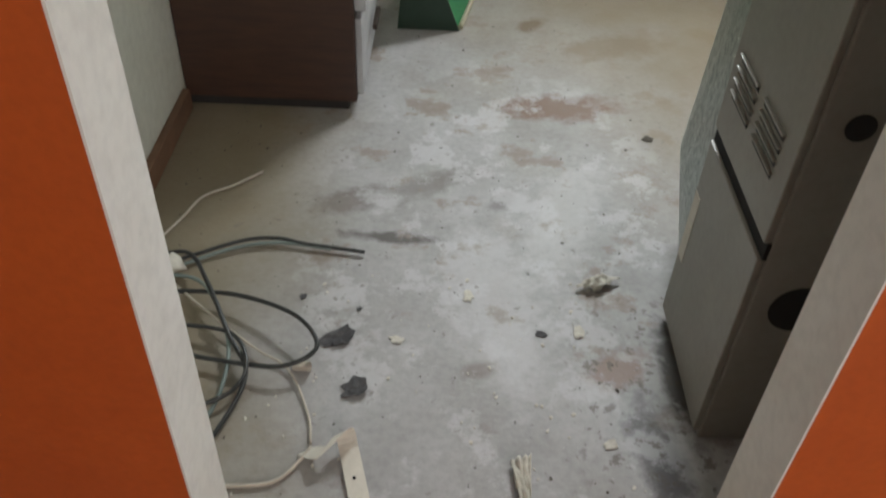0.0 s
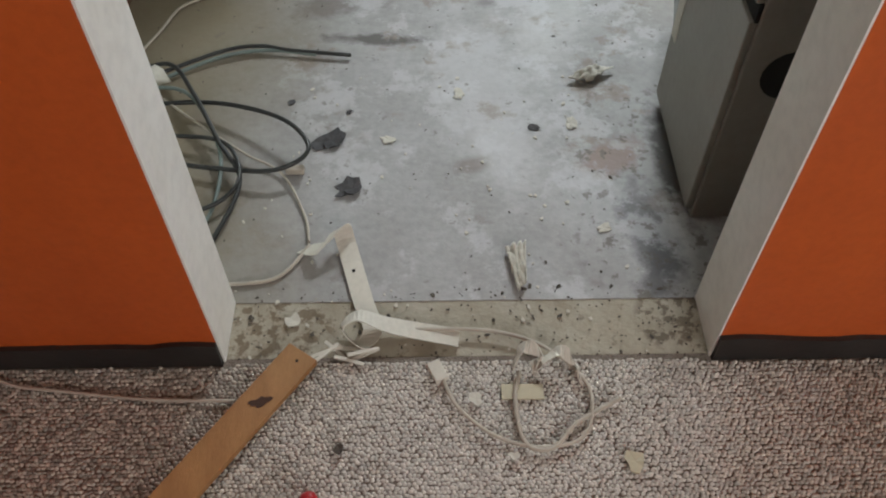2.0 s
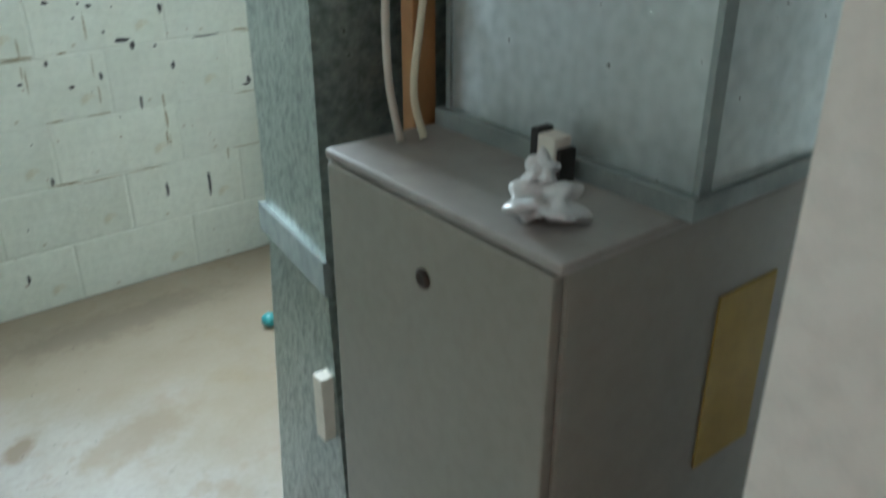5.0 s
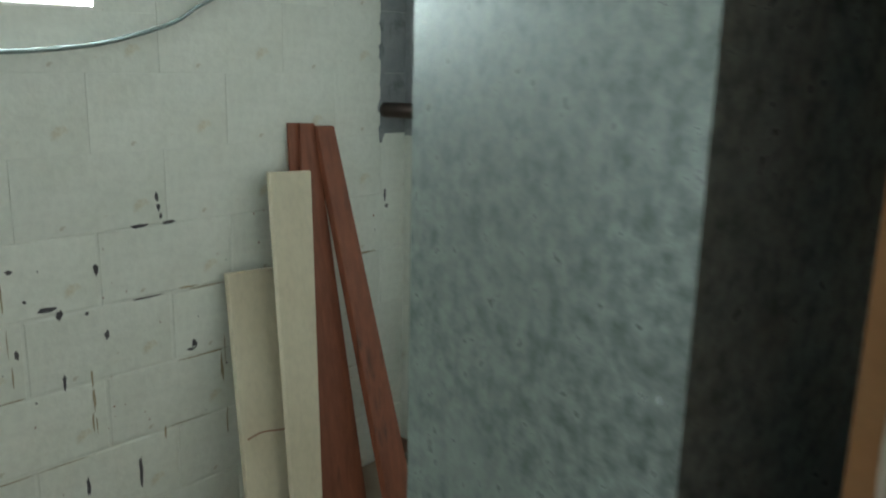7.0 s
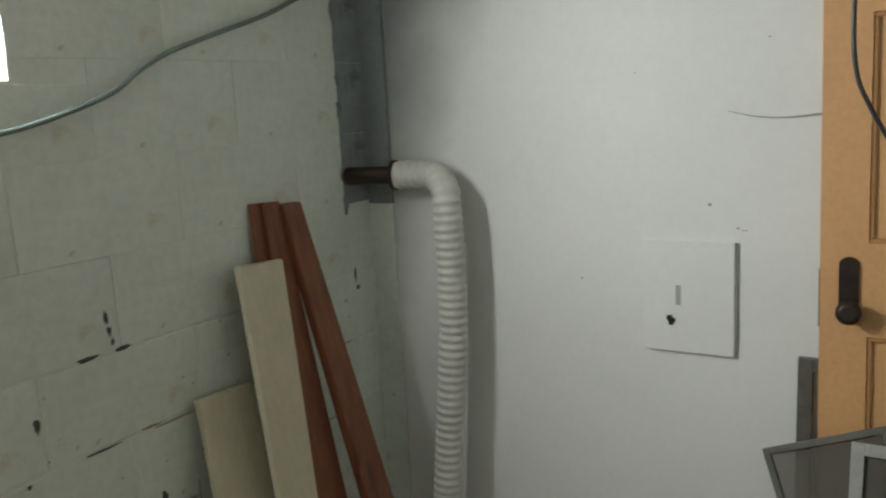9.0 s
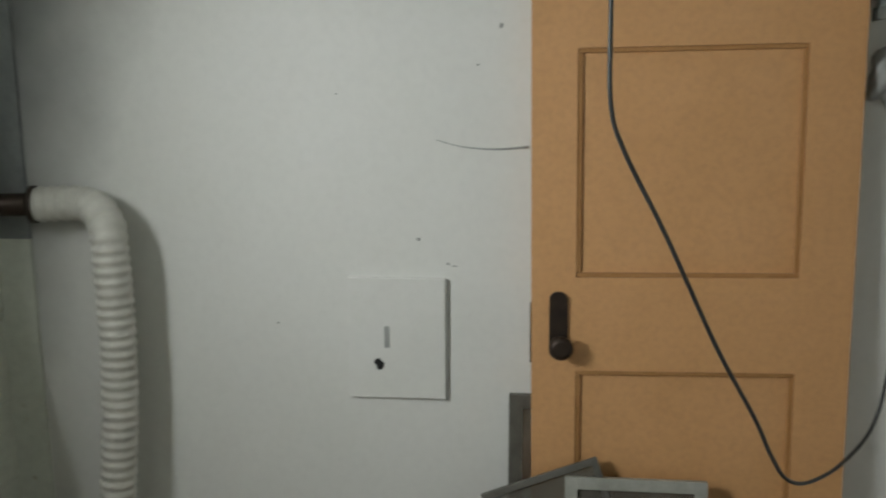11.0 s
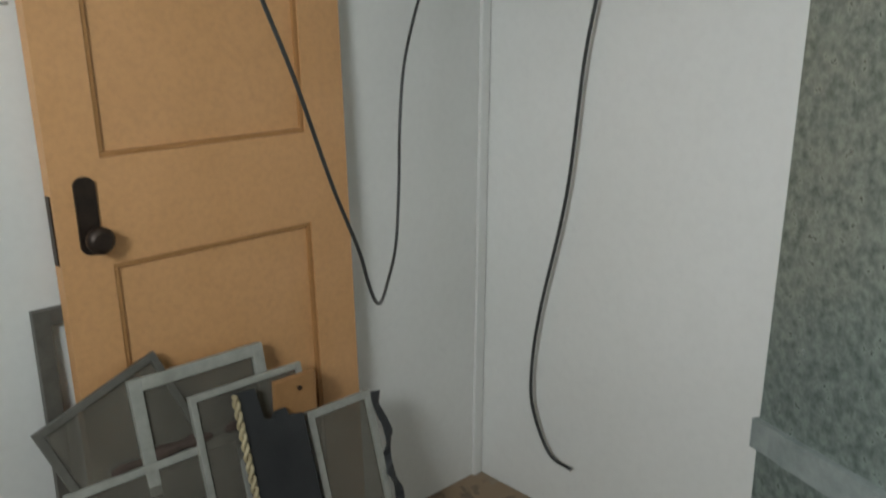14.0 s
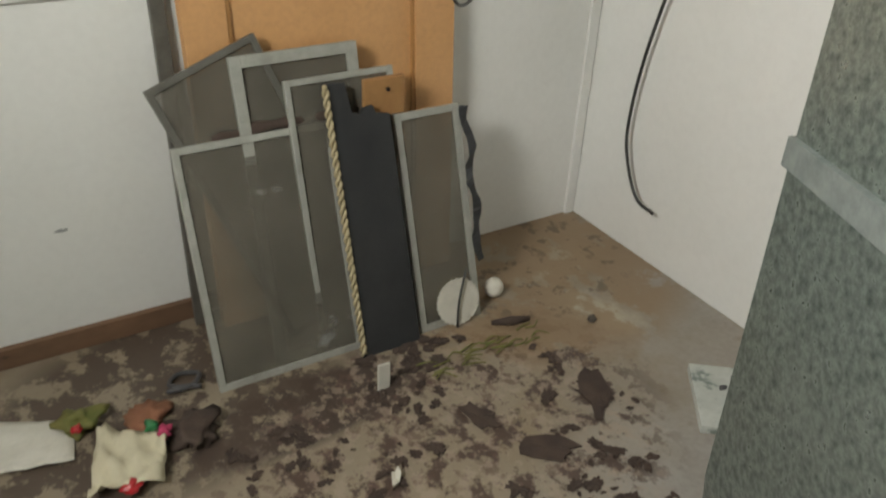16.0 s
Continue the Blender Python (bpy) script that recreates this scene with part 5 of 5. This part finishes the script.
for y, z, w, h in ((1.57, 1.2, 0.014, 0.008), (1.505, 1.145, 0.01, 0.006), (1.49, 1.14, 0.016, 0.003), (1.39, 1.66, 0.014, 0.012), (1.44, 1.58, 0.008, 0.005), (1.75, 1.52, 0.006, 0.004), (1.62, 0.32, 0.03, 0.012), (1.9, 1.0, 0.006, 0.005)):
    scar(y, z, w, h, rnd.random(), "e", M_GREYP)
part("scuff_arc", tube(bmesh.new(), curve([(XE - 0.0005, 1.53, 1.42), (XE - 0.0005, 1.47, 1.405), (XE - 0.0005, 1.40, 1.40), (XE - 0.0005, 1.33, 1.405)], 6), 0.003, 5, lambda u: 0.3 + 0.7 * u), M_GREYP, wall_e, "curved grey scuff")

# carpet pile: low loops in slanting rows
rng = np.random.default_rng(4)
px, py, dome = 0.0072, 0.0062, []
ang = 2 * np.pi * np.arange(6) / 6
ringv = np.concatenate([np.c_[np.cos(ang), np.sin(ang), 0 * ang], np.c_[0.7 * np.cos(ang), 0.7 * np.sin(ang), 0.75 + 0 * ang], [[0, 0, 1]]])
ringf = [(i, (i + 1) % 6, 6 + (i + 1) % 6, 6 + i) for i in range(6)] + [(6 + i, 6 + (i + 1) % 6, 12) for i in range(6)]
gx, gy = np.meshgrid(np.arange(-0.85, 0.85, px), np.arange(-0.30, -0.004, py))
gx = gx + (np.arange(gx.shape[0]) % 2)[:, None] * px / 2
cen = np.c_[gx.ravel(), gy.ravel()] + rng.normal(0, 0.0009, (gx.size, 2))
cen = cen[(cen[:, 1] < -0.010) | (np.abs(cen[:, 0]) < 0.37)]
rowshade = 0.75 + 0.35 * (np.sin((cen[:, 0] * 0.8 + cen[:, 1]) * 2 * np.pi / 0.021) > -0.3) * (cen[:, 0] > 0.15)
size = np.c_[0.0042 * rng.uniform(0.75, 1.2, len(cen)), 0.0036 * rng.uniform(0.75, 1.2, len(cen)), 0.0055 * rng.uniform(0.5, 1.25, len(cen)) * rowshade]
vv = (ringv[None] * size[:, None, :] + np.c_[cen, np.zeros(len(cen))][:, None, :]).reshape(-1, 3)
ff = (np.array([q if len(q) == 4 else (*q, -1) for q in ringf])[None] + 13 * np.arange(len(cen))[:, None, None]).reshape(-1, 4)
faces = [tuple(q) if k % 12 < 6 else tuple(q[:3]) for k, q in enumerate(ff.tolist())]
me = bpy.data.meshes.new("carpet_pile")
me.from_pydata(vv.tolist(), [], faces)
me.polygons.foreach_set("use_smooth", [True] * len(me.polygons))
M_PILE = surface("carpet_loops", (0.60, 0.55, 0.48), (0.46, 0.41, 0.35), 5, 0.95, 0, 0.2, 300, (0.76, 0.73, 0.69), 4, 0.58, 0.2)
geo, hs = M_PILE.node_tree.nodes.new("ShaderNodeNewGeometry"), M_PILE.node_tree.nodes.new("ShaderNodeHueSaturation")
mr = M_PILE.node_tree.nodes.new("ShaderNodeMapRange")
mr.inputs["To Min"].default_value, mr.inputs["To Max"].default_value = 0.55, 1.3
base = M_PILE.node_tree.nodes["Principled BSDF"].inputs["Base Color"]
src = base.links[0].from_socket
M_PILE.node_tree.links.new(geo.outputs["Random Per Island"], mr.inputs[0])
M_PILE.node_tree.links.new(mr.outputs[0], hs.inputs["Value"])
M_PILE.node_tree.links.new(src, hs.inputs["Color"])
M_PILE.node_tree.links.new(hs.outputs[0], base)
# Room light on the middle of the carpet, painted as a paler blotch.
spot(M_PILE, (0.85, 0.82, 0.78), 0.12, -0.14, 0.55, 0.28, 0.0, 0.55, 0.5, 9.0)
me.materials.append(M_PILE)
tagged(new("carpet_pile", me), "brown loop pile of the worn carpet", "carpet", kind="stuff")
